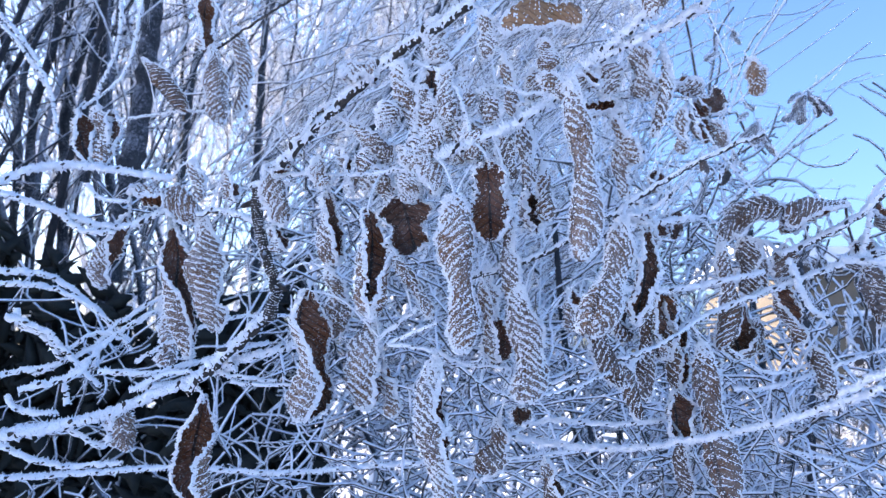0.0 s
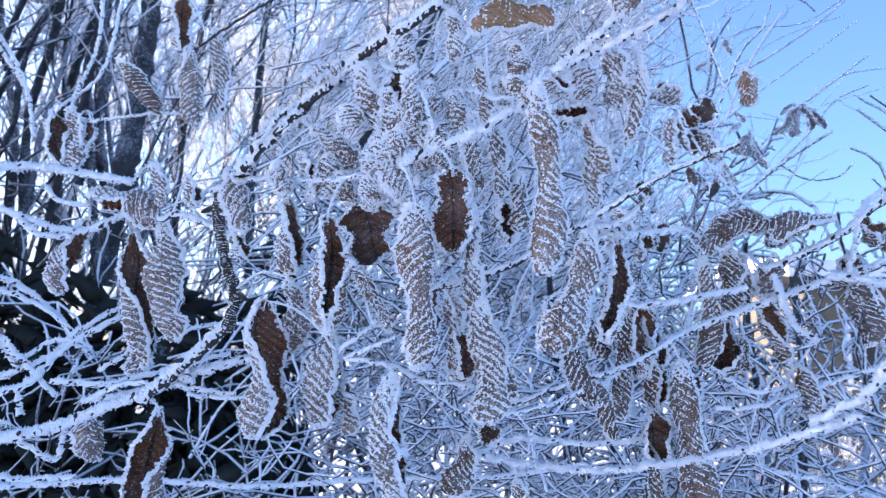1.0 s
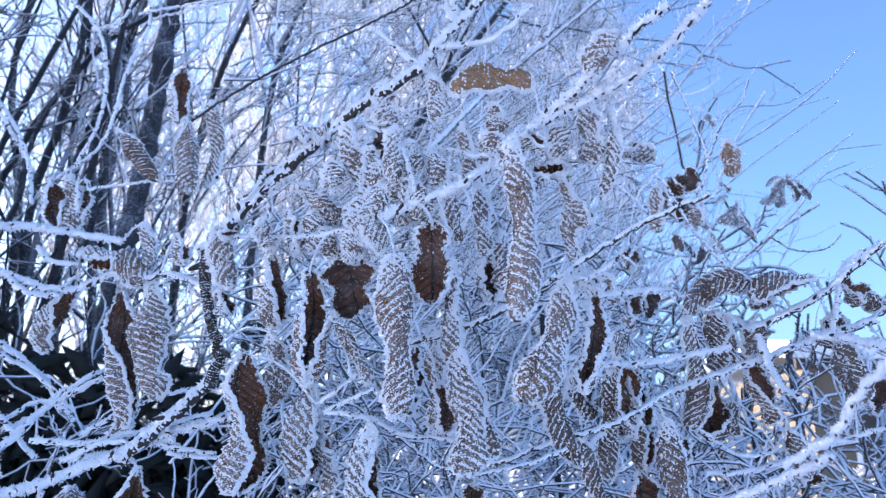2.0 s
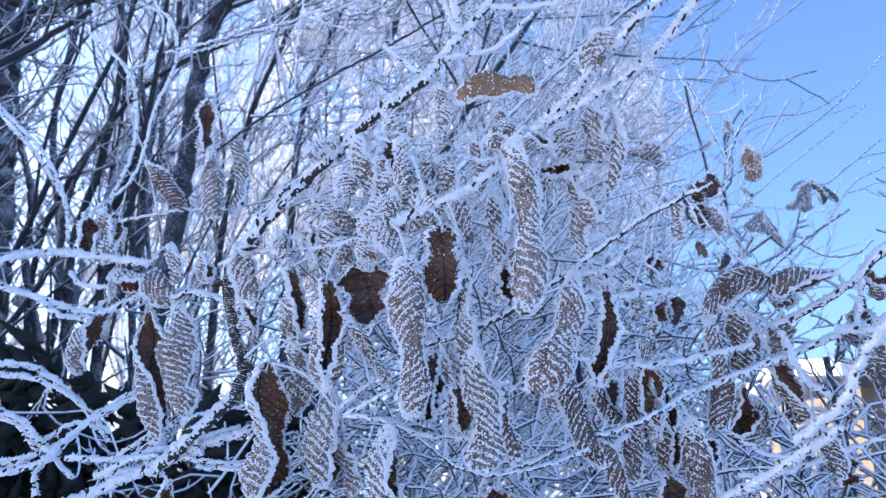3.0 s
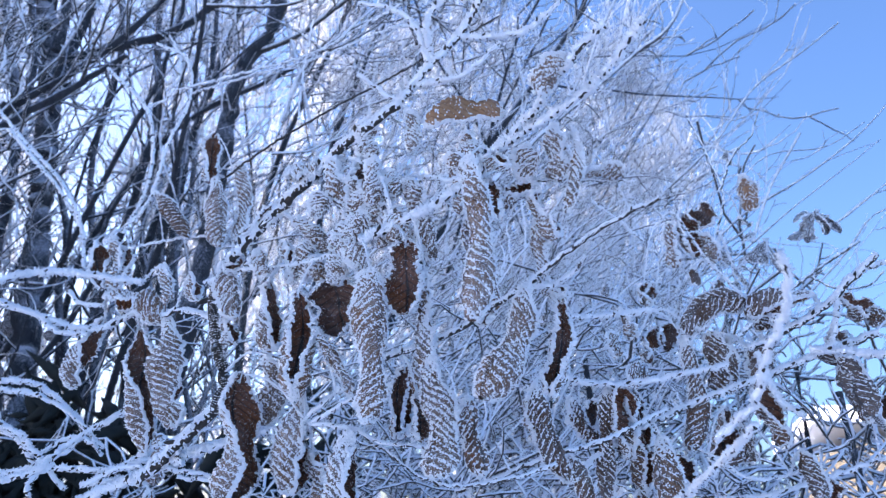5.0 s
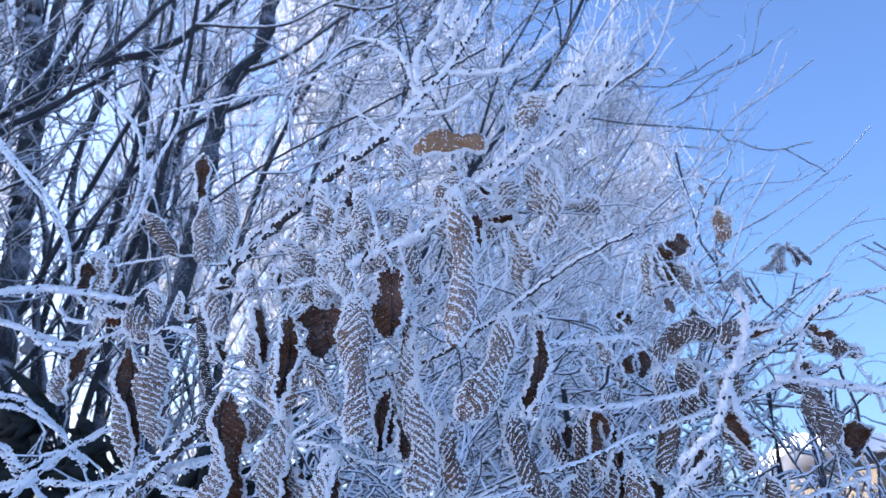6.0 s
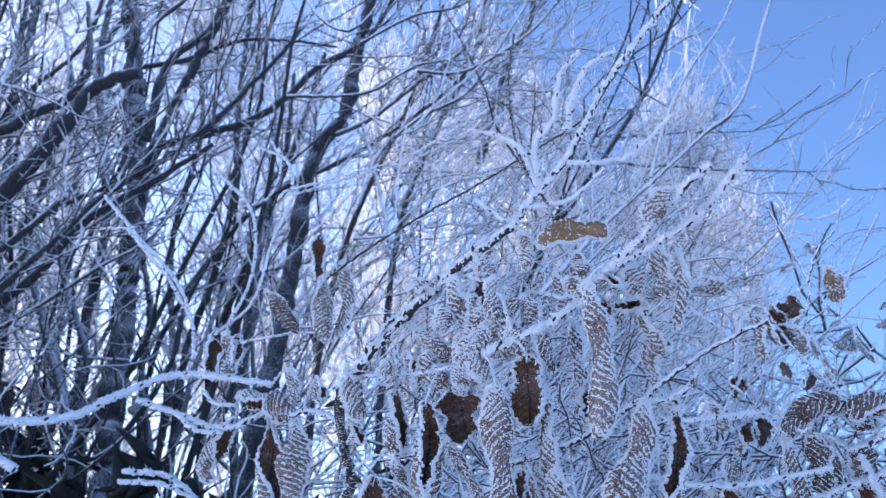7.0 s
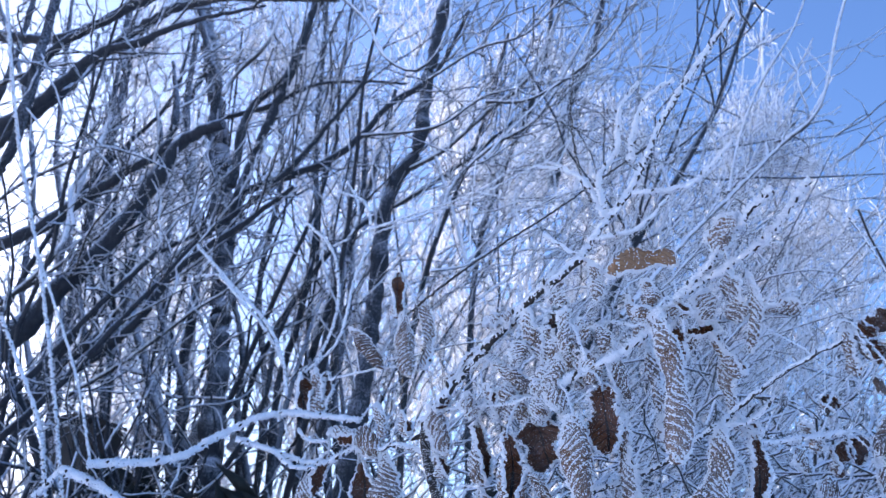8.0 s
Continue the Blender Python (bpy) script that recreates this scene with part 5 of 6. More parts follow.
stout_limb(leaning_shrub, [(-2.288, 2.300, 2.329), (-1.969, 2.300, 2.600), (-1.818, 2.300, 2.794), (-1.452, 2.300, 3.046), (-1.168, 2.300, 3.379), (-1.024, 2.300, 3.601)], 0.0174, 0.0077)
stout_limb(leaning_shrub, [(-2.589, 2.800, 3.011), (-2.388, 2.800, 2.618), (-2.195, 2.800, 2.269), (-2.077, 2.800, 2.008), (-1.977, 2.800, 1.679)], 0.0191, 0.0265)
stout_limb(leaning_shrub, [(-1.609, 2.900, 1.686), (-1.643, 2.900, 2.316), (-1.575, 2.900, 2.699), (-1.540, 2.900, 3.188), (-1.598, 2.900, 3.722), (-1.637, 2.900, 4.774)], 0.0188, 0.0109)
stout_limb(leaning_shrub, [(-1.803, 3.000, 1.698), (-1.865, 3.000, 2.249), (-1.771, 3.000, 2.637), (-1.454, 3.000, 3.131), (-0.976, 3.000, 3.395), (-0.618, 3.000, 3.645), (-0.375, 3.000, 3.886)], 0.0162, 0.0080)
stout_limb(leaning_shrub, [(-1.866, 2.600, 3.295), (-1.842, 2.600, 3.738), (-1.615, 2.600, 3.987), (-1.535, 2.600, 4.449)], 0.0229, 0.0153)
stout_limb(leaning_shrub, [(-2.008, 2.600, 3.735), (-1.747, 2.600, 3.755), (-1.469, 2.600, 3.842), (-1.186, 2.600, 3.799), (-0.975, 2.600, 3.741)], 0.0144, 0.0056)
stout_limb(leaning_shrub, [(-2.845, 2.400, 2.623), (-2.670, 2.400, 3.077), (-2.464, 2.400, 3.401), (-2.177, 2.400, 3.728), (-2.135, 2.400, 4.171)], 0.0141, 0.0076)
stout_limb(leaning_shrub, [(-2.550, 2.600, 3.007), (-2.639, 2.600, 3.525), (-2.762, 2.600, 4.125), (-2.838, 2.600, 4.808)], 0.0122, 0.0118)
stout_limb(leaning_shrub, [(-1.339, 3.100, 1.705), (-1.402, 3.100, 2.093), (-1.469, 3.100, 2.502), (-1.456, 3.100, 3.018), (-1.392, 3.100, 3.415), (-1.404, 3.100, 4.022)], 0.0226, 0.0099)
stout_limb(leaning_shrub, [(-0.810, 3.200, 1.711), (-0.814, 3.200, 2.349), (-0.774, 3.200, 3.079), (-0.603, 3.200, 3.635), (-0.399, 3.200, 4.170), (-0.306, 3.200, 4.796)], 0.0170, 0.0107)
stout_limb(leaning_shrub, [(-0.849, 2.600, 3.408), (-0.733, 2.600, 2.998), (-0.656, 2.600, 2.690)], 0.0087, 0.0061)
stout_limb(leaning_shrub, [(-3.129, 3.200, 1.732), (-3.219, 3.200, 2.699), (-3.301, 3.200, 3.516), (-3.302, 3.200, 4.479), (-3.457, 3.200, 5.456)], 0.0298, 0.0189)
stout_limb(leaning_shrub, [(-2.817, 3.300, 1.740), (-2.959, 3.300, 2.579), (-2.985, 3.300, 3.446), (-2.916, 3.300, 4.242), (-2.698, 3.300, 4.923)], 0.0267, 0.0140)
stout_limb(leaning_shrub, [(-2.060, 3.000, 1.701), (-2.239, 3.000, 2.440), (-2.286, 3.000, 3.137), (-2.555, 3.000, 4.094), (-2.643, 3.000, 4.945)], 0.0281, 0.0163)
stout_limb(leaning_shrub, [(-1.686, 3.300, 1.729), (-1.717, 3.300, 2.494), (-1.583, 3.300, 3.091), (-1.427, 3.300, 3.727), (-1.320, 3.300, 4.327)], 0.0248, 0.0117)
stout_limb(leaning_shrub, [(-2.717, 3.500, 1.760), (-2.805, 3.500, 2.837), (-2.957, 3.500, 3.796), (-3.250, 3.500, 4.692)], 0.0250, 0.0147)
stout_limb(leaning_shrub, [(-1.216, 3.400, 1.735), (-1.199, 3.400, 2.549), (-1.097, 3.400, 3.184), (-0.843, 3.400, 3.887), (-0.627, 3.400, 4.702)], 0.0186, 0.0097)
stout_limb(leaning_shrub, [(-2.102, 3.600, 1.765), (-2.108, 3.600, 2.480), (-2.262, 3.600, 3.268), (-2.216, 3.600, 4.091), (-2.431, 3.600, 5.011)], 0.0214, 0.0129)
stout_limb(leaning_shrub, [(-2.821, 2.600, 1.850), (-2.729, 2.600, 2.299), (-2.522, 2.600, 2.671), (-2.212, 2.600, 2.964), (-1.775, 2.600, 3.121)], 0.0218, 0.0083)
stout_limb(leaning_shrub, [(-2.967, 2.900, 1.699), (-2.893, 2.900, 2.167), (-2.999, 2.900, 2.837), (-3.289, 2.900, 3.509)], 0.0170, 0.0112)
stout_limb(leaning_shrub, [(-2.540, 1.800, 3.167), (-2.313, 1.800, 3.267), (-2.180, 1.800, 3.393), (-2.041, 1.800, 3.501), (-1.847, 1.800, 3.507), (-1.643, 1.800, 3.563), (-1.280, 1.800, 3.558)], 0.0283, 0.0056)
stout_limb(leaning_shrub, [(-2.354, 1.750, 3.355), (-2.236, 1.750, 3.526), (-2.084, 1.750, 3.599), (-1.903, 1.750, 3.662), (-1.724, 1.750, 3.726)], 0.0200, 0.0141)
stout_limb(leaning_shrub, [(-2.009, 1.500, 3.552), (-1.993, 1.500, 3.234), (-1.972, 1.500, 2.971), (-1.978, 1.500, 2.746), (-2.064, 1.500, 2.659)], 0.0153, 0.0189)
stout_limb(leaning_shrub, [(-1.922, 1.700, 1.817), (-1.774, 1.700, 1.938), (-1.648, 1.700, 2.071), (-1.517, 1.700, 2.217), (-1.390, 1.700, 2.362), (-1.306, 1.700, 2.458)], 0.0128, 0.0063)
stout_limb(leaning_shrub, [(-2.000, 1.750, 1.946), (-1.834, 1.750, 2.111), (-1.703, 1.750, 2.265), (-1.576, 1.750, 2.382), (-1.484, 1.750, 2.482)], 0.0126, 0.0075)
stout_limb(leaning_shrub, [(-2.218, 1.800, 2.325), (-2.042, 1.800, 2.459), (-1.958, 1.800, 2.584), (-1.961, 1.800, 2.800), (-1.898, 1.800, 3.127)], 0.0100, 0.0077)
stout_limb(leaning_shrub, [(-1.716, 1.600, 2.513), (-1.769, 1.600, 2.650), (-1.709, 1.600, 2.799), (-1.687, 1.600, 2.943)], 0.0073, 0.0059)
stout_limb(leaning_shrub, [(-2.249, 2.500, 4.636), (-2.145, 2.500, 4.286), (-2.052, 2.500, 4.035), (-1.978, 2.500, 3.874), (-1.974, 2.500, 3.568), (-1.888, 2.500, 3.238), (-1.866, 2.500, 2.959)], 0.0228, 0.0117)
stout_limb(leaning_shrub, [(-1.353, 2.500, 4.423), (-1.482, 2.500, 4.256), (-1.518, 2.500, 4.088), (-1.555, 2.500, 3.920), (-1.597, 2.500, 3.755), (-1.658, 2.500, 3.525), (-1.731, 2.500, 3.213), (-1.775, 2.500, 2.947)], 0.0180, 0.0257)
stout_limb(leaning_shrub, [(-1.177, 2.200, 3.956), (-1.541, 2.200, 4.056), (-1.801, 2.200, 4.127), (-2.137, 2.200, 4.181), (-2.269, 2.200, 4.023)], 0.0104, 0.0057)
stout_limb(leaning_shrub, [(-1.536, 2.300, 4.077), (-1.600, 2.300, 3.874), (-1.743, 2.300, 3.714), (-1.784, 2.300, 3.603)], 0.0084, 0.0107)
stout_limb(leaning_shrub, [(-2.056, 2.300, 2.558), (-1.936, 2.300, 2.349), (-1.849, 2.300, 2.180), (-1.777, 2.300, 2.055), (-1.676, 2.300, 1.874)], 0.0142, 0.0154)
stout_limb(leaning_shrub, [(-2.049, 2.100, 2.113), (-1.832, 2.100, 2.227), (-1.684, 2.100, 2.325), (-1.558, 2.100, 2.413), (-1.407, 2.100, 2.500), (-1.312, 2.100, 2.653)], 0.0094, 0.0042)
stout_limb(leaning_shrub, [(-2.307, 2.600, 2.403), (-2.129, 2.600, 2.351), (-1.991, 2.600, 2.252), (-1.709, 2.600, 2.222)], 0.0115, 0.0059)
stout_limb(leaning_shrub, [(-1.928, 2.600, 1.963), (-1.895, 2.600, 2.197), (-1.996, 2.600, 2.406), (-2.120, 2.600, 2.633), (-2.230, 2.600, 2.906)], 0.0140, 0.0109)
stout_limb(leaning_shrub, [(-1.725, 2.900, 1.918), (-1.836, 2.900, 2.248), (-1.856, 2.900, 2.551), (-1.970, 2.900, 2.859)], 0.0172, 0.0128)
stout_limb(leaning_shrub, [(-1.767, 2.700, 1.908), (-1.661, 2.700, 2.066), (-1.582, 2.700, 2.255), (-1.564, 2.700, 2.510), (-1.456, 2.700, 2.774)], 0.0140, 0.0077)
stout_limb(leaning_shrub, [(-1.368, 2.800, 2.051), (-1.338, 2.800, 2.268), (-1.379, 2.800, 2.531), (-1.330, 2.800, 2.748), (-1.385, 2.800, 3.020)], 0.0142, 0.0109)
stout_limb(leaning_shrub, [(-0.610, 2.000, 2.531), (-0.555, 2.000, 2.721), (-0.415, 2.000, 2.859), (-0.254, 2.000, 2.948), (-0.125, 2.000, 3.169), (-0.011, 2.000, 3.381)], 0.0066, 0.0051)
stout_limb(leaning_shrub, [(-0.582, 1.800, 3.032), (-0.404, 1.800, 3.127), (-0.248, 1.800, 3.151), (-0.088, 1.800, 3.313)], 0.0057, 0.0038)
stout_limb(leaning_shrub, [(-0.956, 2.100, 3.078), (-0.656, 2.100, 3.061), (-0.458, 2.100, 3.167), (-0.243, 2.100, 3.174)], 0.0077, 0.0031)
stout_limb(leaning_shrub, [(-0.316, 2.800, 3.168), (-0.214, 2.800, 3.626), (-0.119, 2.800, 3.847), (-0.048, 2.800, 4.085), (-0.003, 2.800, 4.304)], 0.0178, 0.0130)
stout_limb(leaning_shrub, [(-2.520, 2.400, 2.229), (-2.752, 2.400, 2.728), (-2.892, 2.400, 3.338), (-3.214, 2.400, 4.064), (-3.745, 2.400, 4.958)], 0.0133, 0.0108)
stout_limb(leaning_shrub, [(-2.521, 2.600, 2.557), (-2.717, 2.600, 2.996), (-3.007, 2.600, 3.588), (-3.150, 2.600, 4.168), (-3.332, 2.600, 5.044)], 0.0146, 0.0110)
stout_limb(leaning_shrub, [(-2.624, 2.500, 2.264), (-2.654, 2.500, 2.645), (-2.708, 2.500, 3.136), (-2.769, 2.500, 3.700), (-2.888, 2.500, 4.452)], 0.0125, 0.0083)
stout_limb(leaning_shrub, [(-3.102, 2.200, 3.570), (-3.072, 2.200, 3.987), (-3.090, 2.200, 4.482), (-3.111, 2.200, 4.664)], 0.0172, 0.0130)
stout_limb(leaning_shrub, [(-2.550, 2.700, 2.714), (-2.639, 2.700, 3.167), (-2.763, 2.700, 3.762), (-2.794, 2.700, 4.364)], 0.0125, 0.0085)
stout_limb(leaning_shrub, [(-2.920, 2.000, 3.628), (-2.677, 2.000, 3.701), (-2.414, 2.000, 3.696), (-1.983, 2.000, 3.642)], 0.0095, 0.0051)
stout_limb(leaning_shrub, [(-2.720, 2.200, 2.571), (-2.481, 2.200, 2.665), (-2.310, 2.200, 2.780), (-2.082, 2.200, 2.957), (-2.031, 2.200, 3.167)], 0.0110, 0.0063)
stout_limb(leaning_shrub, [(-3.039, 2.300, 3.138), (-2.881, 2.300, 3.276), (-2.699, 2.300, 3.344), (-2.518, 2.300, 3.412), (-2.308, 2.300, 3.609)], 0.0111, 0.0056)
stout_limb(spreading_shrub, [(-0.008, 1.500, 1.991), (0.134, 1.600, 2.192), (0.272, 1.650, 2.342), (0.422, 1.700, 2.503), (0.536, 1.700, 2.607), (0.623, 1.700, 2.840), (0.683, 1.700, 2.993)], 0.0060, 0.0037)
stout_limb(spreading_shrub, [(0.275, 1.650, 2.358), (0.326, 1.650, 2.522), (0.408, 1.650, 2.690), (0.502, 1.650, 2.825), (0.571, 1.650, 2.974)], 0.0045, 0.0024)
stout_limb(spreading_shrub, [(-0.410, 1.900, 2.976), (-0.255, 1.900, 2.956), (-0.060, 1.900, 3.069), (0.064, 1.900, 3.214), (0.151, 1.900, 3.346)], 0.0065, 0.0042)
stout_limb(spreading_shrub, [(-0.687, 1.300, 2.953), (-0.592, 1.300, 2.822), (-0.535, 1.300, 2.690), (-0.439, 1.300, 2.621), (-0.367, 1.300, 2.725), (-0.355, 1.300, 2.881)], 0.0045, 0.0031)
stout_limb(spreading_shrub, [(-0.535, 1.300, 2.690), (-0.594, 1.300, 2.843), (-0.619, 1.300, 2.955)], 0.0030, 0.0028)
stout_limb(spreading_shrub, [(0.453, 1.900, 2.150), (0.655, 1.900, 2.341), (0.784, 1.900, 2.511), (0.941, 1.900, 2.629), (1.048, 1.900, 2.716)], 0.0036, 0.0019)
stout_limb(spreading_shrub, [(0.468, 1.700, 1.852), (0.618, 1.700, 2.027), (0.791, 1.700, 2.135), (0.941, 1.700, 2.247), (1.056, 1.700, 2.365)], 0.0036, 0.0016)
stout_limb(spreading_shrub, [(0.542, 1.500, 1.861), (0.670, 1.500, 1.967), (0.801, 1.500, 2.064), (0.881, 1.500, 2.126)], 0.0020, 0.0009)
stout_limb(spreading_shrub, [(0.583, 1.600, 2.056), (0.683, 1.600, 2.149), (0.809, 1.600, 2.163), (0.907, 1.600, 2.223)], 0.0018, 0.0010)
stout_limb(spreading_shrub, [(0.715, 1.600, 1.812), (0.814, 1.600, 1.910), (0.875, 1.600, 1.986), (0.953, 1.600, 2.023)], 0.0027, 0.0014)
stout_limb(spreading_shrub, [(0.554, 1.400, 1.863), (0.604, 1.400, 1.978), (0.678, 1.400, 2.095)], 0.0027, 0.0021)
stout_limb(spreading_shrub, [(0.772, 1.600, 1.955), (0.865, 1.600, 2.021), (0.959, 1.600, 2.094)], 0.0023, 0.0015)
stout_limb(spreading_shrub, [(0.825, 1.600, 1.994), (0.904, 1.600, 2.047), (1.020, 1.600, 2.067)], 0.0019, 0.0010)


for plant, soup in LIMB_SPRAY.items():
    part("twig_spray", soup, FAR_TWIG, plant, "thin rimed twigs")["kind"] = "stuff"
    settle(plant)


def fan_shrub(at, count, ys, lows, seed, label, thin, length, edge):
    """A dome of long thin twigs that all sweep up and outwards. edge: its outline, as x for a height at 2.5 m."""
    rng = np.random.default_rng(seed)
    top = thing("frosted_shrub", at, label, "shrub", "frosted shrubs behind")
    s = Soup()
    for i in range(count):
        y = rng.uniform(*ys)
        k = y / 2.5
        el = rng.uniform(*lows)
        high = np.interp(el, [0, 1], [edge[0], edge[1]])
        z = 1.36 + (edge[2] + (edge[3] - edge[2]) * el) * k
        x = (edge[4] + (high - edge[4]) * rng.uniform(0, 1) ** 0.8) * k
        way = np.array((rng.normal(0.75, 0.35), rng.normal(0, 0.3), rng.normal(0.75, 0.3)))
        ln = length * rng.uniform(0.5, 1.2) * k
        tipp = np.array((x, y, z))
        st = tipp - unit(way) * ln
        line = limb(s, st, way, ln, thin * 1.6 * k, thin * 0.6 * k, rng, 4, 8, 0.0, 0.12)
        sprigs(s, line, 3, ln * 0.45, rng, (0.1, 0, 0.1), thin=thin * k * 0.9, forks=1)
    part("twig_spray", s, RIMED_TWIG, top, "dense thin twigs white with rime")["kind"] = "stuff"
    for i in range(6):
        st = Soup()
        base = np.array(at) + np.array((rng.normal(0, 0.15), rng.normal(0, 0.15), -0.05))
        limb(st, base, (rng.normal(0.1, 0.3), rng.normal(0, 0.2), 1), rng.uniform(1.2, 1.9), 0.016, 0.006, rng, 6, 10, 0.02, 0.08)
        part("stem", st, STEM_BARK, top)
    settle(top)


DOME = "dense frosted shrub of long thin twigs sweeping upwards"
fan_shrub((0.3, 2.3, 0), 185, (1.9, 3.0), (0.0, 1.0), 41, DOME, 0.0029, 0.9, (1.15, 0.35, 0.5, 2.6, -0.35))
fan_shrub((0.7, 1.7, 0), 115, (1.3, 2.0), (0.0, 0.75), 42, DOME, 0.0034, 0.7, (1.12, 0.6, 0.2, 1.8, -0.5))


def low_tangle(at, count, ys, seed, label, z0, z1, xr, thin):
    """Crossing rimed twigs low in the shrubs."""
    rng = np.random.default_rng(seed)
    top = thing("frosted_shrub", at, label, "shrub", "frosted shrubs behind")
    s = Soup()
    for i in range(count):
        y = rng.uniform(*ys)
        k = y / 1.0
        p = np.array((rng.uniform(*xr) * k, y, 1.4 + rng.uniform(z0, z1) * k))
        sgn = 1 if rng.random() < 0.6 else -1
        way = np.array((sgn * rng.uniform(0.4, 1), rng.normal(0, 0.4), rng.normal(0.2, 0.45)))
        ln = rng.uniform(0.15, 0.4) * k
        line = limb(s, p - unit(way) * ln / 2, way, ln, thin * k, thin * 0.7 * k, rng, 4, 9, 0.0, 0.42)
        sprigs(s, line, 3, ln * 0.4, rng, thin=thin * k * 0.75, forks=2)
    part("twig_spray", s, TANGLE_TWIG, top, "tangle of crooked twigs white with rime")["kind"] = "stuff"
    for i in range(5):
        st = Soup()
        base = np.array(at) + np.array((rng.normal(0, 0.12), rng.normal(0, 0.12), -0.05))
        limb(st, base, (rng.normal(0, 0.3), rng.normal(0, 0.2), 1), rng.uniform(0.9, 1.4), 0.012, 0.005, rng, 6, 10, 0.02, 0.08)
        part("stem", st, STEM_BARK, top)
    settle(top)


fan_shrub((1.0, 2.6, 0), 70, (1.8, 3.0), (0.0, 0.9), 43, "thin open shrub of long bare twigs lightly rimed", 0.0016, 1.3, (1.55, 0.85, 0.5, 2.4, 0.2))


TANGLE = "low frosted shrub of crooked crossing twigs"
low_tangle((0.1, 1.0, 0), 120, (0.75, 1.3), 51, TANGLE, -0.35, 0.02, (-0.14, 0.5), 0.0021)
low_tangle((0.25, 1.6, 0), 160, (1.3, 2.1), 52, TANGLE, -0.3, 0.22, (-0.17, 0.47), 0.0023)
low_tangle((-0.7, 1.3, 0), 26, (0.9, 1.7), 53, TANGLE, -0.35, 0.1, (-0.75, -0.25), 0.0020)

low_tangle((0.2, 2.5, 0), 190, (2.1, 3.2), 56, TANGLE, -0.3, 0.12, (-0.16, 0.42), 0.0022)
low_tangle((0.55, 1.1, 0), 60, (0.85, 1.6), 55, TANGLE, -0.30, 0.0, (0.28, 0.62), 0.0025)


# ---- tall frosted trees farther back ----
FAR_RIME = bark_material("far_rime", (0.10, 0.10, 0.11), (0.22, 0.22, 0.23), (0.86, 0.88, 0.91), 0.05, 0.5, 25)


def frosted_tree(at, height, reach, count, seed, right_edge):
    """A many-stemmed tree, white with rime to the last twig. right_edge: slope of its outline on the open side, as x at 3.4 m and at 7.4 m."""
    rng = np.random.default_rng(seed)
    top = thing("frosted_tree", at, "tall bare tree white with hoar frost down to its finest twigs", "tree", "tall frosted trees")
    nodes, ways = [], []
    for i in range(7):
        st = Soup()
        a = rng.uniform(0, 2 * math.pi)
        way = np.array((math.cos(a) * 0.30, math.sin(a) * 0.18, 1.0))
        h = height * rng.uniform(0.72, 1.0)
        r = rng.uniform(0.03, 0.06)
        line = limb(st, np.array(at) + np.array((rng.normal(0, 0.15), rng.normal(0, 0.15), -0.1)), way, h, r, 0.004, rng, 6, 16, 0.02, 0.08)
        nodes.extend(line[9:])
        ways.extend(np.gradient(line, axis=0)[9:])
        stem = part("stem", st, FAR_RIME, top)
        for b in range(9):
            k = rng.integers(3, 16)
            d = unit(line[min(k + 1, 16)] - line[k - 1])
            br = Soup()
            bl = limb(br, line[k], d + unit(np.cross(d, rng.normal(0, 1, 3))) * rng.uniform(0.4, 0.9), reach * rng.uniform(0.5, 1.1), 0.016, 0.006, rng, 4, 8, 0.06, 0.14)
            part("branch", br, FAR_RIME, stem)
            nodes.extend(bl[2:])
            ways.extend(np.gradient(bl, axis=0)[2:])
    nodes, ways = np.array(nodes), unit(np.array(ways))
    pick = rng.integers(0, len(nodes), count)
    p = nodes[pick] + rng.normal(0, 0.12, (count, 3))
    d = unit(ways[pick] + rng.normal(0, 0.55, (count, 3)) + np.array((0.1, 0, 0.35)))
    ln = rng.uniform(0.25, 0.8, count)[:, None]
    mid = p + d * ln * 0.5 + rng.normal(0, 0.03, (count, 3))
    tip = p + d * ln + rng.normal(0, 0.05, (count, 3))
    edge = right_edge[0] + (right_edge[1] - right_edge[0]) * (tip[:, 2] - 3.4) / 4.0
    keep = tip[:, 0] < edge + rng.normal(0, 0.12, count)
    p, d, mid, tip = p[keep], d[keep], mid[keep], tip[keep]
    n = len(p)
    s1 = unit(np.cross(d, rng.normal(0, 1, (n, 3))))
    s2 = np.cross(d, s1)
    rows = []
    for c, r in ((p, 0.0062), (mid, 0.0052), (tip, 0.0034)):
        for a in (0, 2.094, 4.189):
            rows.append(c + r * (math.cos(a) * s1 + math.sin(a) * s2))
    v = np.stack(rows, 1).reshape(-1, 3)
    f = np.array([(0, 1, 4, 3), (1, 2, 5, 4), (2, 0, 3, 5), (3, 4, 7, 6), (4, 5, 8, 7), (5, 3, 6, 8)])
    spray = Soup()
    spray.add(v, (f[None] + (np.arange(n) * 9)[:, None, None]).reshape(-1, 4))
    part("twig_spray", spray, FAR_RIME, top, "fine twigs white with rime")["kind"] = "stuff"
    settle(top)


for x, y, h, count, seed in ((-4.8, 5.9, 8.6, 4200, 72), (-2.6, 6.4, 8.8, 4600, 73), (-0.7, 7.0, 8.6, 4800, 74), (0.5, 7.6, 6.2, 3800, 75)):
    frosted_tree((x, y, 0), h, 1.5, count, seed, (3.0, 1.7))


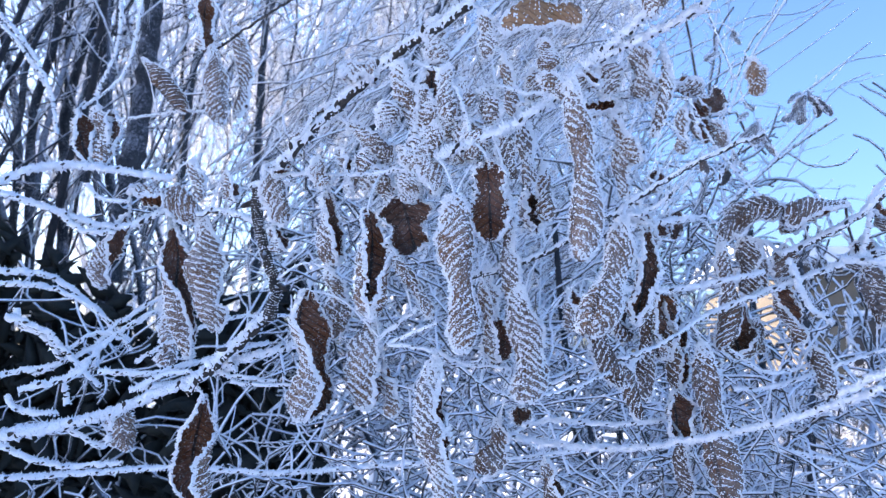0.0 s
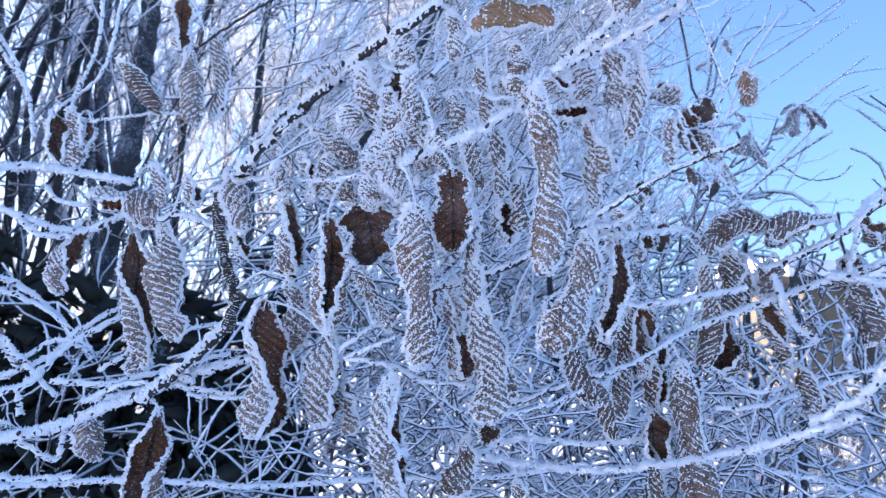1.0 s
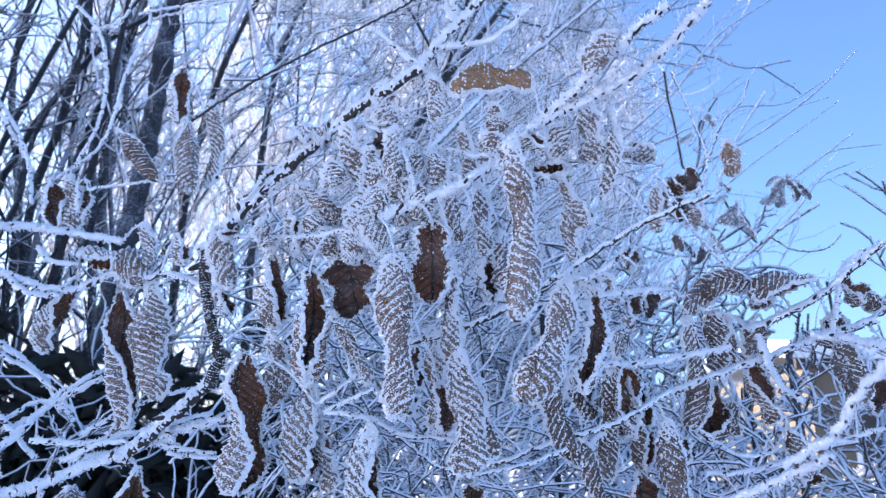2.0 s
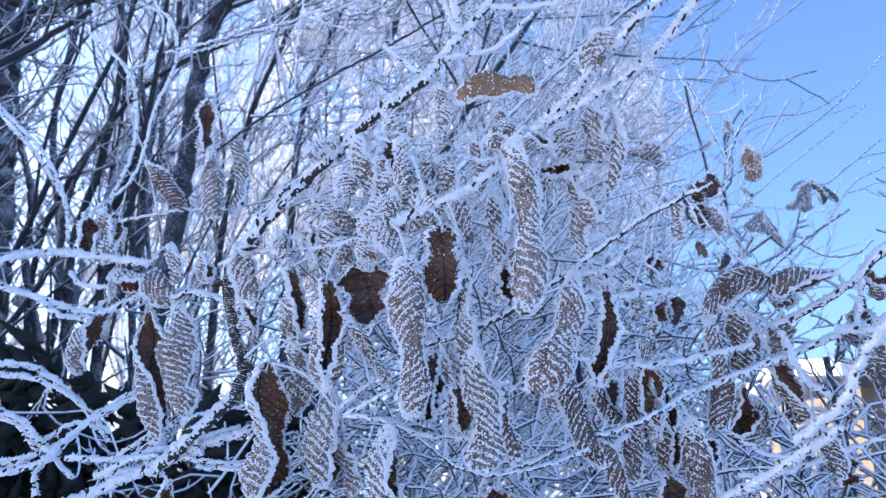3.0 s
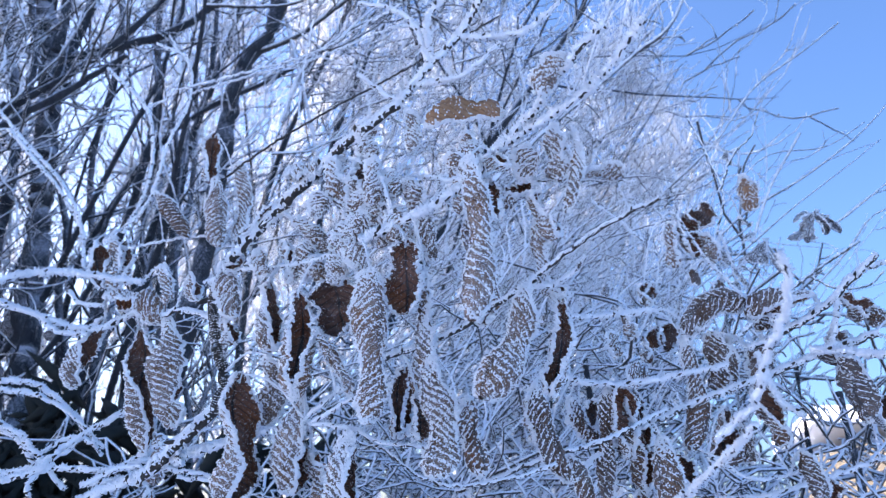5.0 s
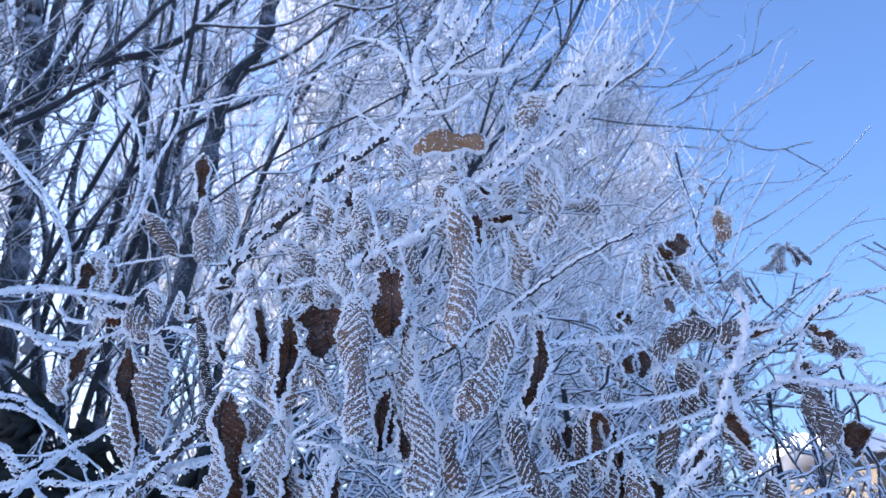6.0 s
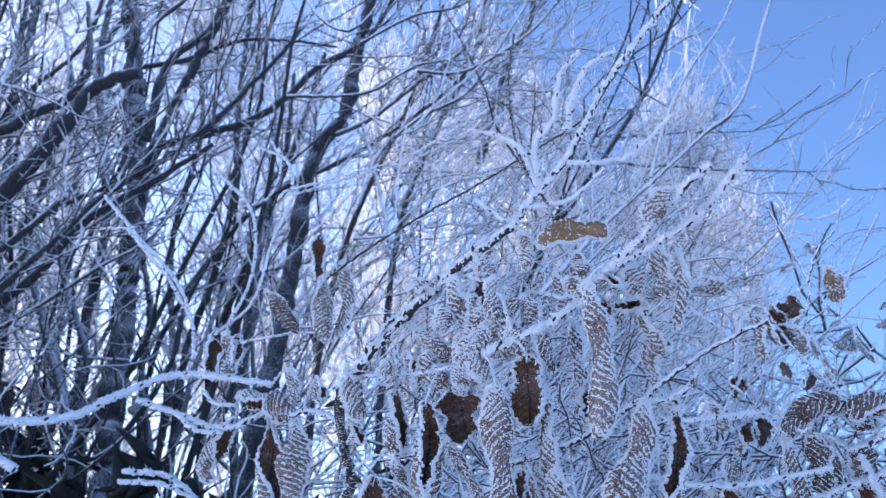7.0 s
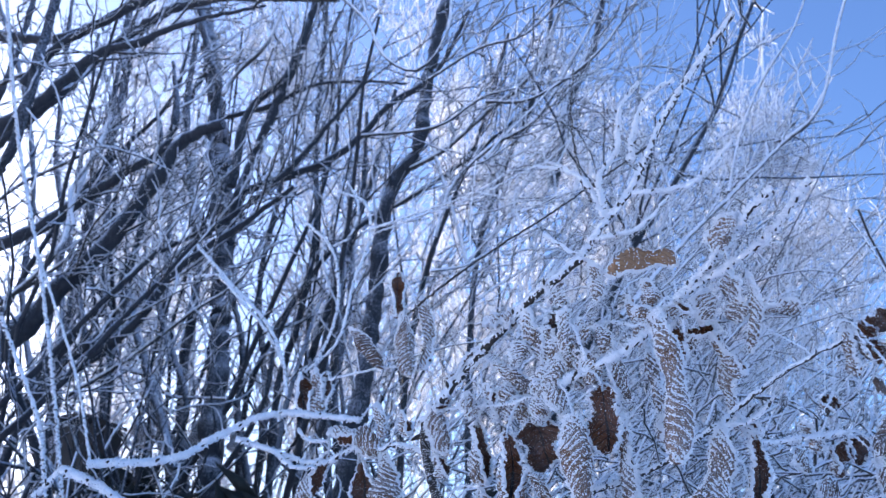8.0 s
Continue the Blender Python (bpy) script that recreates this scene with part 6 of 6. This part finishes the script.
# ---- hedge low behind ----
def hedge(at, size, seed):
    """Evergreen sprays, coloured near black for the shade low behind: drooping shoots set with short needles, on a few
    trunks.
    """
    rng = np.random.default_rng(seed)
    top = thing("evergreen_hedge", at, "dense evergreen hedge added to fill the dark background, deep shade put into its near-black colour", "hedge")
    s = Soup()
    clumps = int(10 * size[0]) + 3
    spots, radii = [], []
    for i in range(clumps):                    # overlapping mounds from the ground to an uneven top
        spots.append((at[0] + rng.uniform(-0.5, 0.5) * size[0], at[1] + rng.normal(0, 0.2) * size[1], 0))
        radii.append((rng.uniform(0.16, 0.26), rng.uniform(0.16, 0.26), size[2] * rng.uniform(0.78, 1.0)))
    n = int(9000 * size[0])
    pick = rng.integers(0, clumps, n)
    ball = unit(rng.normal(0, 1, (n, 3))) * rng.uniform(0.55, 1.0, (n, 1))
    ball[:, 2] = np.abs(ball[:, 2])
    p = np.array(spots)[pick] + ball * np.array(radii)[pick]
    way = np.stack([rng.normal(0, 0.8, n), rng.normal(-0.3, 0.8, n), rng.normal(-0.3, 0.6, n)], 1)
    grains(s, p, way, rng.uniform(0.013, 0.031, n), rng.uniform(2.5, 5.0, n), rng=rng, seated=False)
    part("foliage", s, HEDGE_SHADE, top)["kind"] = "stuff"
    for i in range(4):
        st = Soup()
        limb(st, np.array(at) + np.array(((i - 1.5) * size[0] / 4, 0.1, -0.05)), (0, 0, 1), size[2] * 0.85, 0.03, 0.012, rng, 7, 8, 0, 0.05)
        part("trunk", st, STEM_BARK, top)
    settle(top)


# dark masses added to fill the black low background on the left
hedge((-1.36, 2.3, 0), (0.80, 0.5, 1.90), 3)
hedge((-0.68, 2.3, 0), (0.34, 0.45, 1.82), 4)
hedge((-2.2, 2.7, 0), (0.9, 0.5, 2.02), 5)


# ---- house and fence beyond the snow ----
def slab(soup, centre, size, slot=0):
    c, h = np.array(centre), np.array(size) / 2
    v = np.array([(x, y, z) for x in (-1, 1) for y in (-1, 1) for z in (-1, 1)]) * h + c
    soup.add(v, [(0, 1, 3, 2), (4, 6, 7, 5), (0, 4, 5, 1), (2, 3, 7, 6), (0, 2, 6, 4), (1, 5, 7, 3)], slot)


def boxed(name, centre, size, mat, parent, label=""):
    s = Soup()
    slab(s, centre, size)
    return part(name, s, mat, parent, label, smooth=False)


def house():
    top = thing("house", (9.5, 15.5, 0), "small ochre house with a snow-covered roof and dark eaves", "house")
    boxed("wall", (9.5, 15.5, 1.4), (6.4, 5.0, 2.8), RENDER_WALL, top)
    boxed("eaves_board", (9.5, 12.85, 2.86), (7.0, 0.12, 0.18), DARK_BOARD, top, "dark wooden eaves board")
    s = Soup()
    v = [(5.9, 12.7, 2.95), (13.1, 12.7, 2.95), (13.1, 15.5, 3.35), (5.9, 15.5, 3.35), (13.1, 18.3, 2.95), (5.9, 18.3, 2.95)]
    v += [(x, y, z + 0.28) for x, y, z in v]
    s.add(v, [(6, 7, 8, 9), (9, 8, 10, 11), (0, 3, 2, 1), (3, 5, 4, 2), (0, 1, 7, 6), (5, 11, 10, 4)])
    s.add(v, [(0, 6, 9, 3), (3, 9, 11, 5), (1, 2, 8, 7), (2, 4, 10, 8)])
    part("roof", s, SNOW, top, "pitched roof under thick snow", smooth=False)
    for x in (7.4, 9.6, 11.6):
        w = boxed("window", (x, 12.99, 1.6), (0.9, 0.06, 1.1), SNOW, top, "white-framed window")
        boxed("pane", (x, 12.955, 1.6), (0.74, 0.02, 0.94), DARK_BOARD, w)
    settle(top)
    for o in top.children:
        for q in o.children:
            q.matrix_parent_inverse = Matrix.Identity(4)


house()


def board_fence(x0, x1, y, h, n):
    top = thing("fence", ((x0 + x1) / 2, y, 0), "low weathered board fence standing in the snow", "fence")
    rng = np.random.default_rng(5)
    step = (x1 - x0) / n
    for i in range(n):
        hh = h * rng.uniform(0.9, 1.05)
        boxed("board", (x0 + (i + 0.5) * step, y, hh / 2), (step * 0.86, 0.025, hh), GREY_BOARD, top)
    for z in (0.25, 0.7):
        boxed("rail", ((x0 + x1) / 2, y + 0.045, z * h), (x1 - x0, 0.05, 0.08), GREY_BOARD, top)
    settle(top)


board_fence(3.3, 8.0, 9.3, 0.95, 36)


def sun_blocking_wall():
    s = Soup()
    # unseen slab, added out of view to block the low sun from the shrubs
    slab(s, (-9.2, 3.95, 4.2), (0.4, 4.5, 8.4))
    ob = new("wall_west", s.mesh("wall_west", [GREY_BOARD], False))
    tagged(ob, "plain tall unseen wall added to keep the sun off the shrubs", "wall", kind="structure")


sun_blocking_wall()


# ---- dark nest box on a stake among the bare stems ----
def nest_box(x, y, z0, w, d, h):
    top = thing("nest_box", (x, y, 0), "dark brown weathered wooden nest box on a stake among stems", "nest box")
    boxed("stake", (x, y + d / 2 + 0.022, (z0 + h) / 2), (0.05, 0.04, z0 + h), DARK_BOARD, top, "rough dark wooden stake")
    for sx in (-1, 1):
        boxed("side_panel", (x + sx * (w / 2 - 0.009), y, z0 + h / 2), (0.018, d, h), DARK_BOARD, top)
    boxed("front_panel", (x, y - d / 2 + 0.007, z0 + h / 2), (w - 0.04, 0.018, h), DARK_BOARD, top)
    boxed("back_panel", (x, y + d / 2 - 0.011, z0 + h / 2), (w - 0.04, 0.018, h), DARK_BOARD, top)
    boxed("floor_panel", (x, y, z0 + 0.012), (w - 0.04, d - 0.04, 0.018), DARK_BOARD, top)
    s = Soup()
    n = 7
    pts = []
    for j in (-1, 1):
        for i in range(n):
            u = i / (n - 1) * 2 - 1
            for k in (0, 1):
                pts.append((x + u * (w / 2 + 0.02), y + j * (d / 2 + 0.025) * (1 if j < 0 else 0.82),
                            z0 + h + 0.002 + k * 0.018 + 0.03 * (1 - u * u)))
    f = []
    m = 2 * n
    for i in range(n - 1):
        a = 2 * i
        f += [(a + 1, a + 3, a + 3 + m, a + 1 + m), (a, a + m, a + 2 + m, a + 2),
              (a, a + 2, a + 3, a + 1), (a + m, a + 1 + m, a + 3 + m, a + 2 + m)]
    f += [(0, 1, 1 + m, m), (m - 2, 2 * m - 2, 2 * m - 1, m - 1)]
    s.add(pts, f)
    part("lid", s, DARK_BOARD, top, "bowed dark lid", smooth=False)
    settle(top)


nest_box(-2.735, 3.0, 1.93, 0.25, 0.2, 0.31)
